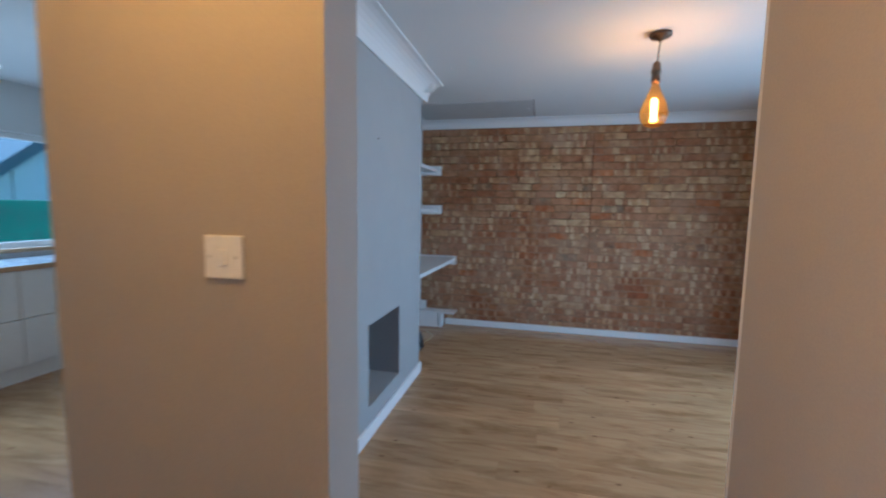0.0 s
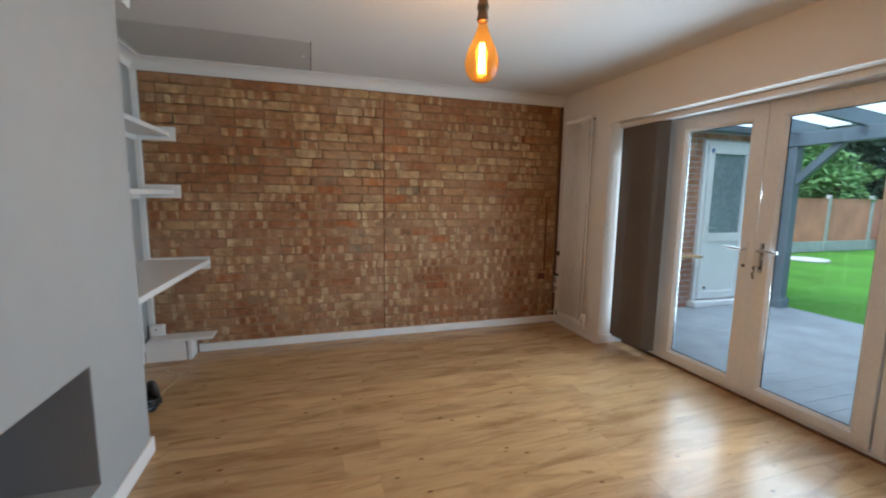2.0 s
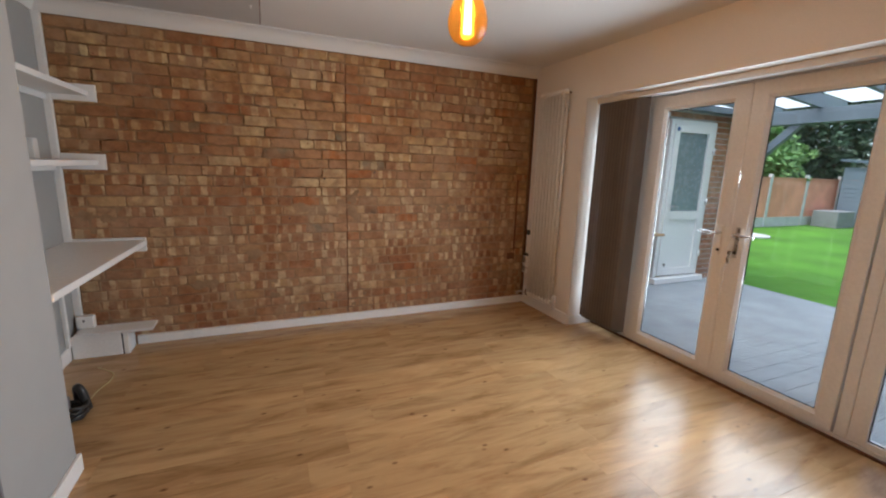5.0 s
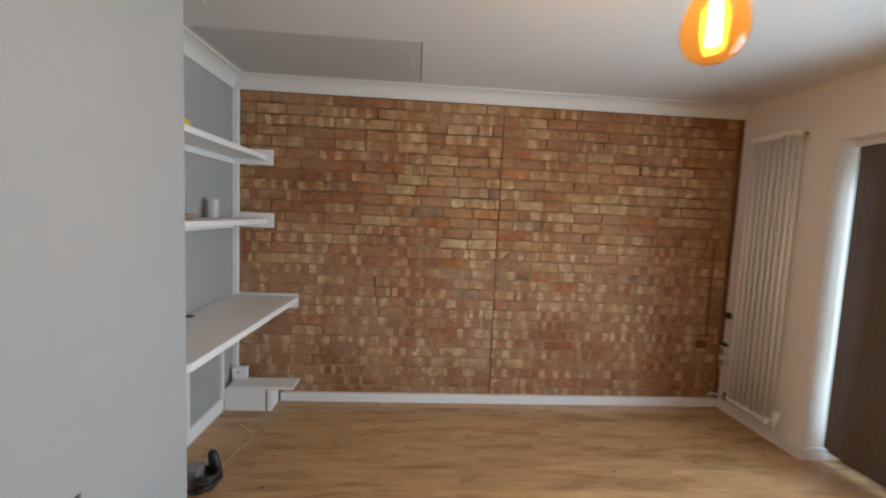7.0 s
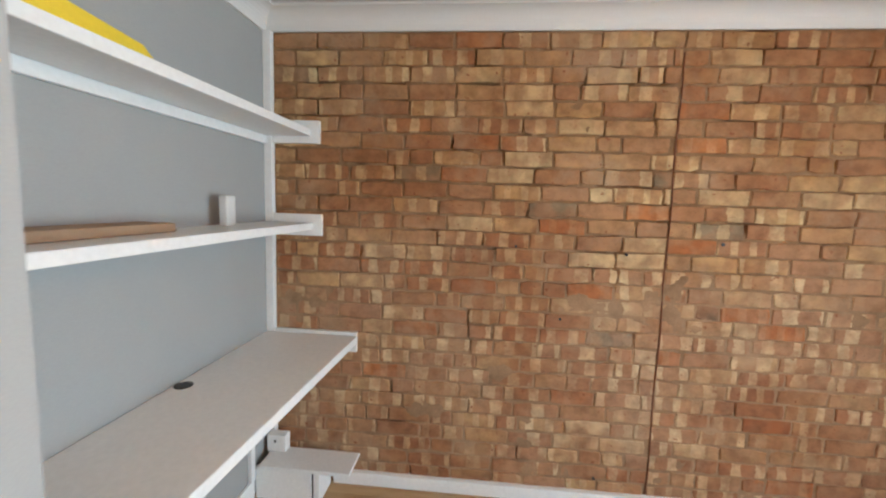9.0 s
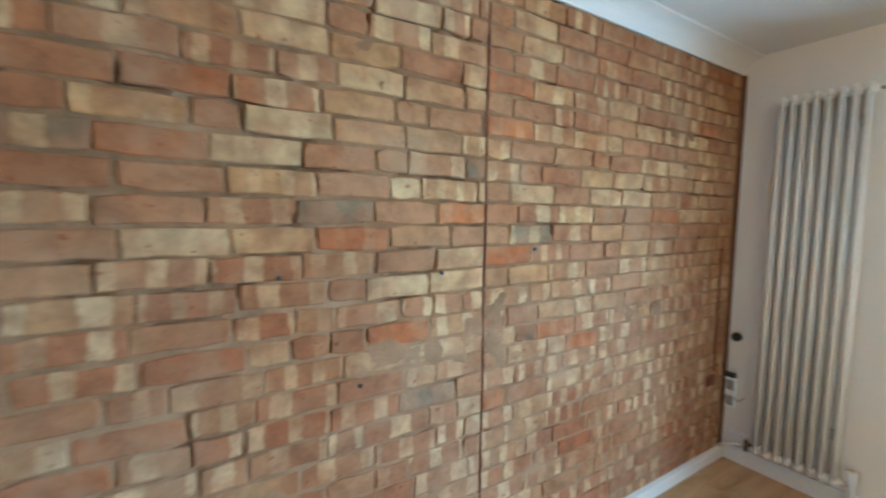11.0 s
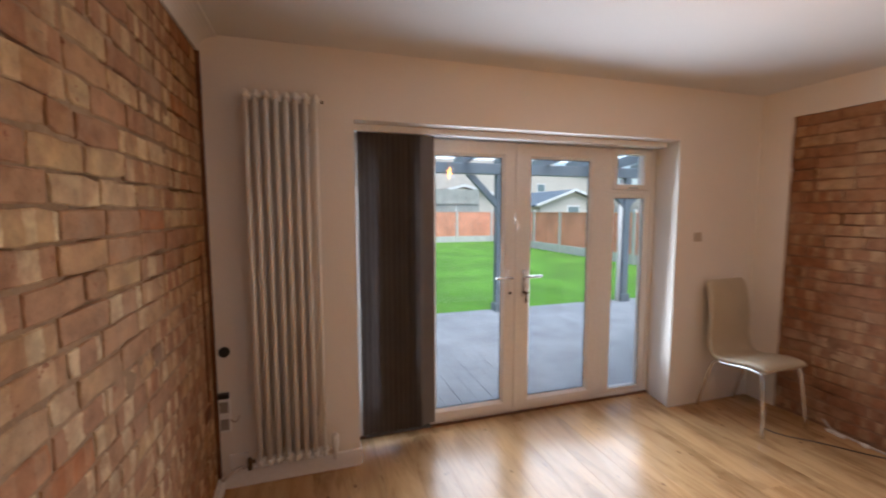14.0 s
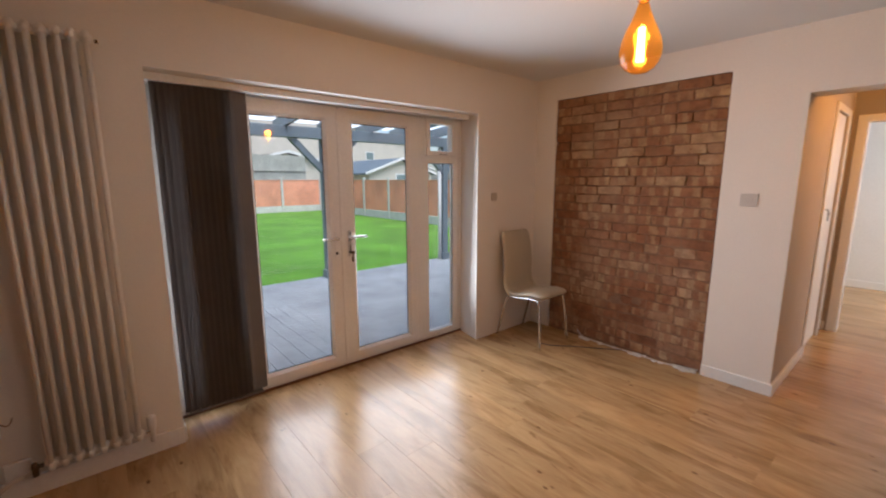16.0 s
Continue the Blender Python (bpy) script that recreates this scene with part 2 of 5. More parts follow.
NICHE = coat("slate_grey_emulsion", (0.30, 0.30, 0.31), 0.7, 0.03, 2.0, 200, 0.06)
OAK = oak_floor()
STOPS = [(0.0, (0.375, 0.160, 0.066)), (0.14, (0.400, 0.222, 0.118)), (0.30, (0.335, 0.172, 0.088)), (0.44, (0.460, 0.275, 0.138)), (0.58, (0.365, 0.194, 0.105)), (0.70, (0.510, 0.328, 0.155)), (0.84, (0.375, 0.210, 0.118)), (1.0, (0.545, 0.372, 0.188))]
BRICK = brickwork("fletton_brick", True, STOPS, 0.95, 0.9)
BRICKS = brickwork("fletton_bricks", False, STOPS, 0.95, 0.9)
BRICK_RED = brickwork("red_brick", True, [(0.0, (0.40, 0.150, 0.055)), (1.0, (0.44, 0.182, 0.070))], 0.1, 0.3)
BRICK_CREAM = brickwork("cream_brick", True, [(0.0, (0.52, 0.372, 0.205)), (1.0, (0.58, 0.430, 0.252))], 0.4, 0.3)
BRICK_DARK = brickwork("overburnt_brick", True, [(0.0, (0.25, 0.185, 0.120)), (1.0, (0.32, 0.25, 0.17))])
PANEL_STOPS = [(0.0, (0.32, 0.155, 0.082)), (0.3, (0.36, 0.190, 0.108)), (0.55, (0.29, 0.145, 0.082)), (0.8, (0.38, 0.215, 0.128)), (1.0, (0.52, 0.370, 0.235))]
PANEL_BRICK = brickwork("dark_fletton_brick", True, PANEL_STOPS, 0.5, 0.6)
MORTAR = lime_mortar("old_lime_mortar", (0.315, 0.188, 0.094), (0.400, 0.252, 0.142), 0.8)
MORTAR_DARK = lime_mortar("dark_lime_mortar", (0.30, 0.160, 0.092), (0.32, 0.180, 0.108), 0.6)
GARDEN_BRICK = brickwork("garden_bricks", False, [(0.0, (0.56, 0.27, 0.19)), (0.5, (0.62, 0.37, 0.27)), (1.0, (0.50, 0.30, 0.24))], 0.15, 0.2)
GLASS = glass_mat("clear_glass")
AMBER = glass_mat("amber_glass", (1.0, 0.64, 0.20), 0.010)
FROST = coat("obscured_glass", (0.20, 0.26, 0.27), 0.25, 0.1, 3, 90, 0.2)
CHROME = coat("polished_chrome", (0.72, 0.72, 0.72), 0.13, 0.03, 4, 80, 0.0, 1.0, 0.04)
SATIN = coat("satin_steel", (0.55, 0.54, 0.52), 0.3, 0.03, 4, 80, 0.0, 1.0)
BRONZE = coat("antique_bronze", (0.16, 0.11, 0.07), 0.4, 0.15, 12, 90, 0.05, 0.9)
BLACK = coat("black_plastic", (0.022, 0.021, 0.02), 0.45, 0.1, 8, 120, 0.05)
RADWHITE = coat("radiator_enamel", (0.86, 0.83, 0.77), 0.5, 0.015, 2, 60, 0.02)
SLAT = coat("charcoal_blind_fabric", (0.15, 0.122, 0.105), 0.85, 0.08, 3, 700, 0.25)
# paler tone for alternate slats, painting in light caught on slat edges
SLATLIT = coat("lit_edge_blind_fabric", (0.185, 0.15, 0.128), 0.85, 0.08, 3, 700, 0.25)
SLATPALE = coat("grey_blind_fabric", (0.15, 0.14, 0.138), 0.85, 0.06, 3, 700, 0.25)
LEATHER = coat("cream_leatherette", (0.52, 0.455, 0.335), 0.42, 0.05, 5, 220, 0.3)
DECKMAT = coat("grey_composite_board", (0.335, 0.355, 0.37), 0.55, 0.16, 2.5, 60, 0.25)
PERGOLA = coat("blue_grey_timber_paint", (0.16, 0.195, 0.225), 0.6, 0.08, 3, 90, 0.15)
CONCRETE = coat("pale_concrete", (0.62, 0.61, 0.58), 0.9, 0.1, 4, 70, 0.4)
FENCE = coat("orange_brown_fence_timber", (0.78, 0.34, 0.22), 0.85, 0.18, 1.2, 40, 0.4)
OLDFENCE = coat("weathered_timber", (0.42, 0.43, 0.38), 0.9, 0.15, 2, 40, 0.4)
GRASS = coat("lawn_green", (0.10, 0.25, 0.018), 0.9, 0.3, 0.8, 90, 0.8)
EARTH = coat("far_ground", (0.16, 0.2, 0.08), 0.95, 0.2, 0.1, 5, 0.2)
SLATE = coat("blue_slate_tiles", (0.13, 0.17, 0.20), 0.7, 0.12, 1.5, 20, 0.4)
RENDER = coat("cream_render", (0.66, 0.60, 0.52), 0.9, 0.05, 1, 60, 0.2)
ROOFTILE = coat("brown_roof_tiles", (0.23, 0.15, 0.12), 0.85, 0.15, 1.5, 20, 0.4)
SHEDMAT = coat("blue_grey_shed", (0.20, 0.24, 0.28), 0.8, 0.08, 2, 40, 0.3)
BARK = coat("bark", (0.12, 0.085, 0.06), 0.95, 0.25, 6, 40, 0.8)
LEAF = coat("light_foliage", (0.20, 0.34, 0.11), 0.75, 0.35, 3, 30, 0.2)
LEAFDARK = coat("dark_conifer_foliage", (0.075, 0.125, 0.065), 0.8, 0.35, 3, 30, 0.2)
TIMBER = coat("oak_worktop", (0.42, 0.27, 0.13), 0.4, 0.2, 6, 90, 0.1)
KITCHEN = coat("matt_white_cabinet", (0.76, 0.74, 0.70), 0.5, 0.02, 2, 90, 0.03)
STONE = coat("grey_worktop", (0.42, 0.46, 0.52), 0.25, 0.08, 6, 120, 0.03)
YELLOW = coat("yellow_plastic", (0.75, 0.55, 0.03), 0.45, 0.05, 8, 90, 0.05)
KRAFT = coat("brown_card", (0.36, 0.24, 0.15), 0.8, 0.1, 8, 120, 0.1)
DARKRED = coat("raw_chased_brick", (0.17, 0.06, 0.03), 0.95, 0.25, 20, 140, 0.8)
SHADOWGAP = coat("dark_gap_brown", (0.15, 0.065, 0.032), 0.9, 0.2, 20, 120, 0.5)
CRUMB = coat("white_lime_crumbs", (0.76, 0.72, 0.66), 0.95, 0.15, 20, 160, 0.5)
PLASTER = coat("bare_plaster", (0.55, 0.50, 0.44), 0.95, 0.15, 10, 120, 0.6)
FILAMENT = glow("glowing_filament", (1.0, 0.60, 0.20), 40)
DOWNLIGHT = glow("downlight_lens", (1.0, 0.93, 0.8), 14)


def polycarbonate():
    m, t, p = nodes("translucent_polycarbonate")
    t.nodes.remove(p)
    tr, tl, mx = (t.nodes.new("ShaderNode" + k) for k in ("BsdfTransparent", "BsdfTranslucent", "MixShader"))
    tr.inputs["Color"].default_value = (0.92, 0.94, 0.95, 1)
    tl.inputs["Color"].default_value = (0.9, 0.92, 0.93, 1)
    mx.inputs[0].default_value = 0.45
    t.links.new(tr.outputs[0], mx.inputs[1])
    t.links.new(tl.outputs[0], mx.inputs[2])
    t.links.new(mx.outputs[0], t.nodes["Material Output"].inputs["Surface"])
    return m


POLY = polycarbonate()

# ---- building helpers ----
WORLD = {}


def thing(name, at, label, category, group="", kind=""):
    ob = new(name)
    ob.empty_display_size = 0.1
    ob.location = at
    WORLD[ob] = Vector(at)
    return tagged(ob, label, category, group, kind)


def part(name, bm, material, parent=None, label="", bevel=0.0, smooth=False, category="", group="", kind=""):
    """One mesh object from bm, given in world places, with its origin at the middle of its base."""
    me = bpy.data.meshes.new(name)
    if bm.verts:
        lo = Vector([min(v.co[i] for v in bm.verts) for i in range(3)])
        hi = Vector([max(v.co[i] for v in bm.verts) for i in range(3)])
        c = Vector(((lo.x + hi.x) / 2, (lo.y + hi.y) / 2, lo.z))
    else:
        c = Vector()
    bmesh.ops.translate(bm, verts=bm.verts, vec=-c)
    bmesh.ops.recalc_face_normals(bm, faces=bm.faces)
    bm.to_mesh(me)
    bm.free()
    me.materials.append(material)
    if smooth:
        me.polygons.foreach_set("use_smooth", [True] * len(me.polygons))
    ob = new(name, me)
    if bevel:
        b = ob.modifiers.new("edge", "BEVEL")
        b.width, b.segments, b.limit_method, b.angle_limit = bevel, 2, "ANGLE", radians(40)
        b.harden_normals = False
    WORLD[ob] = c
    if parent is not None:
        ob.parent = parent
        ob.location = c - WORLD[parent]
    else:
        ob.location = c
    return tagged(ob, label, category, group, kind)


def box(bm, x0, x1, y0, y1, z0, z1):
    v = [bm.verts.new(p) for p in ((x0, y0, z0), (x1, y0, z0), (x1, y1, z0), (x0, y1, z0), (x0, y0, z1), (x1, y0, z1), (x1, y1, z1), (x0, y1, z1))]
    for f in ((0, 3, 2, 1), (4, 5, 6, 7), (0, 1, 5, 4), (1, 2, 6, 5), (2, 3, 7, 6), (3, 0, 4, 7)):
        bm.faces.new([v[i] for i in f])
    return bm


def boxes(*rows):
    bm = bmesh.new()
    for r in rows:
        box(bm, *r)
    return bm


def prism(bm, ring, offset):
    """A closed ring of points pushed along offset."""
    a = [bm.verts.new(p) for p in ring]
    b = [bm.verts.new(Vector(p) + Vector(offset)) for p in ring]
    bm.faces.new(a[::-1])
    bm.faces.new(b)
    n = len(ring)
    for i in range(n):
        bm.faces.new((a[i], a[(i + 1) % n], b[(i + 1) % n], b[i]))
    return bm


def frame_x(bm, y0, y1, z0, z1, w, x0, x1, wb=None, wt=None):
    """A rectangular frame in a plane of constant x, w wide."""
    wb, wt = wb or w, wt or w
    o = ((y0, z0), (y1, z0), (y1, z1), (y0, z1))
    i = ((y0 + w, z0 + wb), (y1 - w, z0 + wb), (y1 - w, z1 - wt), (y0 + w, z1 - wt))
    V = {(k, s, j): bm.verts.new((x, *q[j])) for k, q in (("o", o), ("i", i)) for s, x in ((0, x0), (1, x1)) for j in range(4)}
    for j in range(4):
        n = (j + 1) % 4
        for s in (0, 1):
            bm.faces.new((V["o", s, j], V["o", s, n], V["i", s, n], V["i", s, j]))
        for k in "oi":
            bm.faces.new((V[k, 0, j], V[k, 0, n], V[k, 1, n], V[k, 1, j]))
    return bm


def tube(bm, path, r, sides=10, closed_ends=True):
    """A round bar along a path; r may be a number or one per point."""
    pts = [Vector(p) for p in path]
    rings, up = [], None
    for i, p in enumerate(pts):
        d = (pts[min(i + 1, len(pts) - 1)] - pts[max(i - 1, 0)]).normalized()
        if up is None:
            up = d.orthogonal().normalized()
        up = (up - d * up.dot(d)).normalized()
        side = d.cross(up)
        rad = r[i] if isinstance(r, (list, tuple)) else r
        rings.append([bm.verts.new(p + (up * math.cos(a) + side * math.sin(a)) * rad) for a in [2 * math.pi * k / sides for k in range(sides)]])
    for a, b in zip(rings, rings[1:]):
        for k in range(sides):
            bm.faces.new((a[k], a[(k + 1) % sides], b[(k + 1) % sides], b[k]))
    if closed_ends:
        bm.faces.new(rings[0][::-1])
        bm.faces.new(rings[-1])
    return bm


def lathe(bm, x, y, profile, sides=32):
    """A turned shape round a vertical axis; profile rows are radius, height."""
    rings = [[bm.verts.new((x + r * math.cos(2 * math.pi * k / sides), y + r * math.sin(2 * math.pi * k / sides), z)) for k in range(sides)] for r, z in profile]
    for a, b in zip(rings, rings[1:]):
        for k in range(sides):
            bm.faces.new((a[k], a[(k + 1) % sides], b[(k + 1) % sides], b[k]))
    bm.faces.new(rings[0][::-1])
    bm.faces.new(rings[-1])
    return bm


def curve_pts(points, steps=8):
    """A smooth line through the points."""
    P = [Vector(p) for p in points]
    P = [2 * P[0] - P[1]] + P + [2 * P[-1] - P[-2]]
    out = []
    for i in range(1, len(P) - 2):
        for s in range(steps):
            u = s / steps
            a, b, c, d = P[i - 1:i + 3]
            out.append(0.5 * (2 * b + (c - a) * u + (2 * a - 5 * b + 4 * c - d) * u * u + (3 * b - a - 3 * c + d) * u ** 3))
    return out + [P[-2]]


# ---- structure ----
N, E, P, B, A, C = 4.925, 2.69, 1.035, -0.683, -1.16, 2.388
DOOR_X, OY0, OY1, OZ = 2.975, 1.772, 4.168, 2.018
SPLAY = 0.068     # the south reveal runs out of square
HX = 0.662        # east face of the hall
def mortar_bed(x0, x1, z0, z1, y, back, out, step=0.016):
    """A wall block whose face is uneven mortar: raked out in places, buttered over the bricks in others."""
    nx, nz = int((x1 - x0) / step), int((z1 - z0) / step)
    verts, faces = [], []
    for i in range(nx + 1):
        x = x0 + (x1 - x0) * i / nx
        for k in range(nz + 1):
            z = z0 + (z1 - z0) * k / nz
            rake = noise.noise(Vector((x * 5, 7 + z * 6.5, y))) + 0.45 * noise.noise(Vector((x * 20, 5 + z * 20, y))) - 0.12
            depth = (0.0042 if z > 1.2 else 0.0020) + 0.0028 * noise.noise(Vector((x * 9, z * 10, y))) + (0.045 if z > 1.2 else 0.022) * max(0.0, rake)
            depth -= 0.010 * max(0.0, noise.noise(Vector((x * 2.6, 31 + z * 3.4, y))) + 0.5 * noise.noise(Vector((x * 11, z * 13, y))) - 0.22)
            depth += 0.0012 * noise.noise(Vector((x * 32, 3 + z * 36, y)))
            verts.append((x, y + out * max(depth, -0.0035), z))
    for i in range(nx):
        for k in range(nz):
            q = i * (nz + 1) + k
            faces.append((q, q + nz + 1, q + nz + 2, q + 1))
    me = bpy.data.meshes.new("bed")
    me.from_pydata(verts, [], faces)
    bm = bmesh.new()
    bm.from_mesh(me)
    bpy.data.meshes.remove(me)
    box(bm, x0, x1, *sorted((y + out * 0.06, back)), z0, z1)
    return bm


part("wall_north", mortar_bed(A - 0.1, 2.9, -0.1, C + 0.1, N, N + 0.25, 1), MORTAR, None, "exposed brick wall with old lime mortar", kind="structure")
# east wall with the patio opening
# outer finish is assumed; the grey darkens a reveal lit by the patio lamp
part("wall_outer_leaf", boxes((2.99, 3.06, P - 0.3, OY0, -0.1, C + 0.1), (2.99, 3.06, OY1, N + 0.25, -0.1, C + 0.1), (2.99, 3.06, OY0, OY1, OZ, C + 0.1)), coat("dimmed_outer_grey", (0.30, 0.31, 0.32), 0.9, 0.08, 3, 60, 0.3), None, "outer face of house wall, greyed to dim its reveal", kind="structure")
wall_e = prism(bmesh.new(), [(E, P - 0.3, -0.1), (2.99, P - 0.3, -0.1), (2.99, OY0, -0.1), (E, OY0 + SPLAY, -0.1)], (0, 0, OZ + 0.1))
box(wall_e, E, 2.99, P - 0.3, OY0 + SPLAY, OZ, C + 0.1)
for y0, y1, z0 in ((OY1, N + 0.25, -0.1), (OY0 + SPLAY, OY1, OZ)):
    box(wall_e, E, 2.99, y0, y1, z0, C + 0.1)
part("wall_east", wall_e, WALL, None, "warm white plastered wall around patio doors", kind="structure")
# south wall: pier with the brick panel, lintel over the hall opening
BX0, BX1, BZ1 = 1.082, 2.468, 2.185
part("wall_south", boxes((HX + 0.12, BX0, 0.80, P, 0, C + 0.1), (HX, HX + 0.12, P - 0.012, P, 0, C + 0.1), (BX1, E, 0.80, P, 0, C + 0.1), (BX0, BX1, 0.80, P, BZ1, C + 0.1), (-0.113, HX, 0.822, P, 1.985, C + 0.1)), WALL, None, "warm white plastered wall with an exposed brick panel", kind="structure")
part("wall_south_backing", mortar_bed(BX0, BX1, 0, BZ1, P - 0.012, 0.80, -1), MORTAR_DARK, None, "lime mortar bed behind exposed bricks", kind="structure")
# chimney breast with its niche
NY0, NY1, NZ0, NZ1, NX = 2.335, 2.888, 0.19, 0.688, -1.08
part("wall_west", boxes((A, B, 1.30, NY0, 0, C + 0.1), (A, B, NY1, 3.395, 0, C + 0.1), (A, B, NY0, NY1, NZ1, C + 0.1), (A, B, NY0, NY1, 0, NZ0), (A, NX, NY0, NY1, NZ0, NZ1), (-0.80, B, 0.957, 1.30, 0, C + 0.1)), GREYWALL, None, "pale grey chimney breast with a low niche", kind="structure")
part("niche_lining", boxes((NX, NX + 0.004, NY0 + 0.004, NY1 - 0.004, NZ0 + 0.004, NZ1 - 0.004), (NX + 0.004, B - 0.002, NY1 - 0.004, NY1, NZ0, NZ1), (NX + 0.004, B - 0.002, NY0, NY0 + 0.004, NZ0, NZ1)), NICHE, None, "slate grey painted lining of fireplace niche", kind="structure")
part("wall_alcove", boxes((A - 0.1, A, 3.395, N + 0.01, 0, C + 0.1)), GREYWALL, None, "pale grey alcove wall", kind="structure")
# hall
part("wall_partition", boxes((-0.784, -0.113, 0.822, 0.957, 0, C + 0.1)), HALLWALL, None, "taupe painted hall partition wall", kind="structure")
part("wall_hall_east", boxes((HX, HX + 0.12, -0.02, P - 0.012, 0, C + 0.1), (HX, HX + 0.12, -0.95, -0.66, 0, C + 0.1), (HX, HX + 0.12, -0.66, -0.02, 2.0, C + 0.1)), SHADEWALL, None, "hall wall in shade-darkened paint with a closet doorway", kind="structure")
part("wall_hall_end", boxes((0.57, HX + 0.12, -1.07, -0.95, 0, C + 0.1), (-0.75, -0.22, -1.07, -0.95, 0, C + 0.1), (-0.22, 0.57, -1.07, -0.95, 1.97, C + 0.1)), HALLWALL, None, "taupe hall end wall with an open doorway", kind="structure")
part("wall_hall_west", boxes((-0.87, -0.75, -1.07, -0.25, 0, C + 0.1), (-0.87, -0.75, -0.25, 0.822, 2.05, C + 0.1)), HALLWALL, None, "taupe hall wall with the kitchen doorway", kind="structure")
# room beyond the hall
part("wall_bedroom", boxes((-1.6, 2.2, -3.55, -3.43, 0, C + 0.1), (-1.7, -1.6, -3.55, -1.07, 0, C + 0.1), (2.2, 2.3, -3.55, -1.07, 0, C + 0.1), (-1.6, -0.87, -1.1, -1.0, 0, C + 0.1), (HX + 0.12, 2.3, -1.1, -1.0, 0, C + 0.1)), GLOSS, None, "bright white bedroom walls", kind="structure")
# kitchen shell with its window
KW0, KW1, KZ0, KZ1 = 0.6, 3.3, 0.985, 1.97
part("wall_kitchen", boxes((-4.25, -4.1, -0.6, KW0, 0, C + 0.1), (-4.25, -4.1, KW1, 3.6, 0, C + 0.1), (-4.25, -4.1, KW0, KW1, 0, KZ0), (-4.25, -4.1, KW0, KW1, KZ1, C + 0.1), (-4.1, A - 0.1, 3.5, 3.6, 0, C + 0.1), (-4.1, -0.87, -0.7, -0.6, 0, C + 0.1), (A - 0.1, A - 0.004, 1.30, 3.5, 0, C + 0.1)), CEIL, None, "white painted kitchen walls", kind="structure")
part("ceiling", boxes((-4.25, 3.0, -3.6, N + 0.2, C, C + 0.12)), CEIL, None, "plain white ceiling", kind="structure")
part("subfloor", boxes((-4.25, 3.0, -3.6, N + 0.2, -0.12, -0.012)), SHADOWGAP, None, "dark floor base under laminate planks", kind="structure")


def coving(name, ring, offset):
    bm = bmesh.new()
    prism(bm, ring, offset)
    return part(name, bm, CEIL, None, "white plaster coving", smooth=False, kind="structure")


def cove_profile(d=0.092, steps=7):
    """Rows of out-from-wall, down-from-ceiling for a hollow coving."""
    rows = [(0, 0), (d, 0), (d, 0.010)]
    for k in range(1, steps):
        a = math.pi / 2 * k / steps
        rows.append((d - (d - 0.012) * math.sin(a), 0.010 + (d - 0.022) * (1 - math.cos(a))))
    return rows + [(0.010, d - 0.008), (0.010, d), (0, d)]


COVE = cove_profile()
coving("coving_north", [(A, N - o, C - d) for o, d in COVE], (E - A, 0, 0))
coving("coving_alcove", [(A + o, 3.395, C - d) for o, d in COVE], (0, N - 3.395 - 0.002, 0))
coving("coving_breast_end", [(A, 3.395 + o, C - d) for o, d in COVE], (B - A + 0.09, 0, 0))
COVE = cove_profile(0.14)
coving("coving_breast", [(B + o, 0.96, C - d) for o, d in COVE], (0, 3.395 - 0.96 + 0.14, 0))


def skirting(name, x0, x1, y0, y1, h=0.085):
    return part(name, boxes((x0, x1, y0, y1, 0, h)), GLOSS, None, "white painted skirting board", bevel=0.004, kind="structure")


SK = 0.016
skirting("baseboard_north", -0.80, E, N - 0.030, N + 0.009, 0.068)
skirting("baseboard_east", E - SK, E, OY1 + 0.0, N - 0.031, 0.10)
skirting("baseboard_breast", B, B + SK, 0.96, 3.395 + SK, 0.085)
skirting("baseboard_breast_end", A + SK, B, 3.395, 3.395 + SK, 0.085)
skirting("baseboard_alcove", A, A + SK, 3.412, 4.735, 0.10)
skirting("baseboard_pier", HX - SK, BX0, P, P + SK, 0.085)
skirting("baseboard_hall_east", HX - SK, HX, 0.04, P, 0.085)
skirting("baseboard_hall_end", 0.64, HX, -0.95, -0.935, 0.085)
skirting("baseboard_bedroom", -1.6, 2.2, -3.43, -3.414, 0.10)
skirting("reveal_skirting", E + 0.003, DOOR_X, OY1 - 0.012, OY1, 0.085)

# corner board; dark strip stands for the raw edge and shaded gap of brickwork
part("corner_board", boxes((A + 0.001, -1.118, N - 0.028, N + 0.009, 0.10, C - 0.09)), GLOSS, None, "white painted corner board beside brickwork", bevel=0.003, kind="structure")
part("edge_gap_strip", boxes((2.667, 2.689, N - 0.014, N + 0.009, 0.07, C - 0.092)), SHADOWGAP, None, "dark strip for raw edge and shaded gap of brickwork", kind="structure")

# ---- patio doors ----
def pane(name, y0, y1, z0, z1, x, parent):
    ob = part(name, boxes((x, x + 0.004, y0, y1, z0, z1)), GLASS, parent, "clear glass")
    ob.visible_shadow = False
    return ob


FY0, FY1 = 1.745, 4.20
M0, M1 = (2.235, 2.290), (3.735, 3.790)
fr = thing("door_frame", (DOOR_X, 3.01, 0), "white upvc frame around patio doors and sidelights", "door frame", kind="structure")
bm = frame_x(bmesh.new(), FY0, FY1, 0.0, OZ + 0.02, 0.06, DOOR_X, DOOR_X + 0.07, wb=0.032, wt=0.05)
part("frame", bm, UPVC, fr, bevel=0.004)
for a, b in (M0, M1):
    part("mullion", boxes((DOOR_X + 0.001, DOOR_X + 0.069, a, b, 0.032, OZ - 0.03)), UPVC, fr, bevel=0.004)
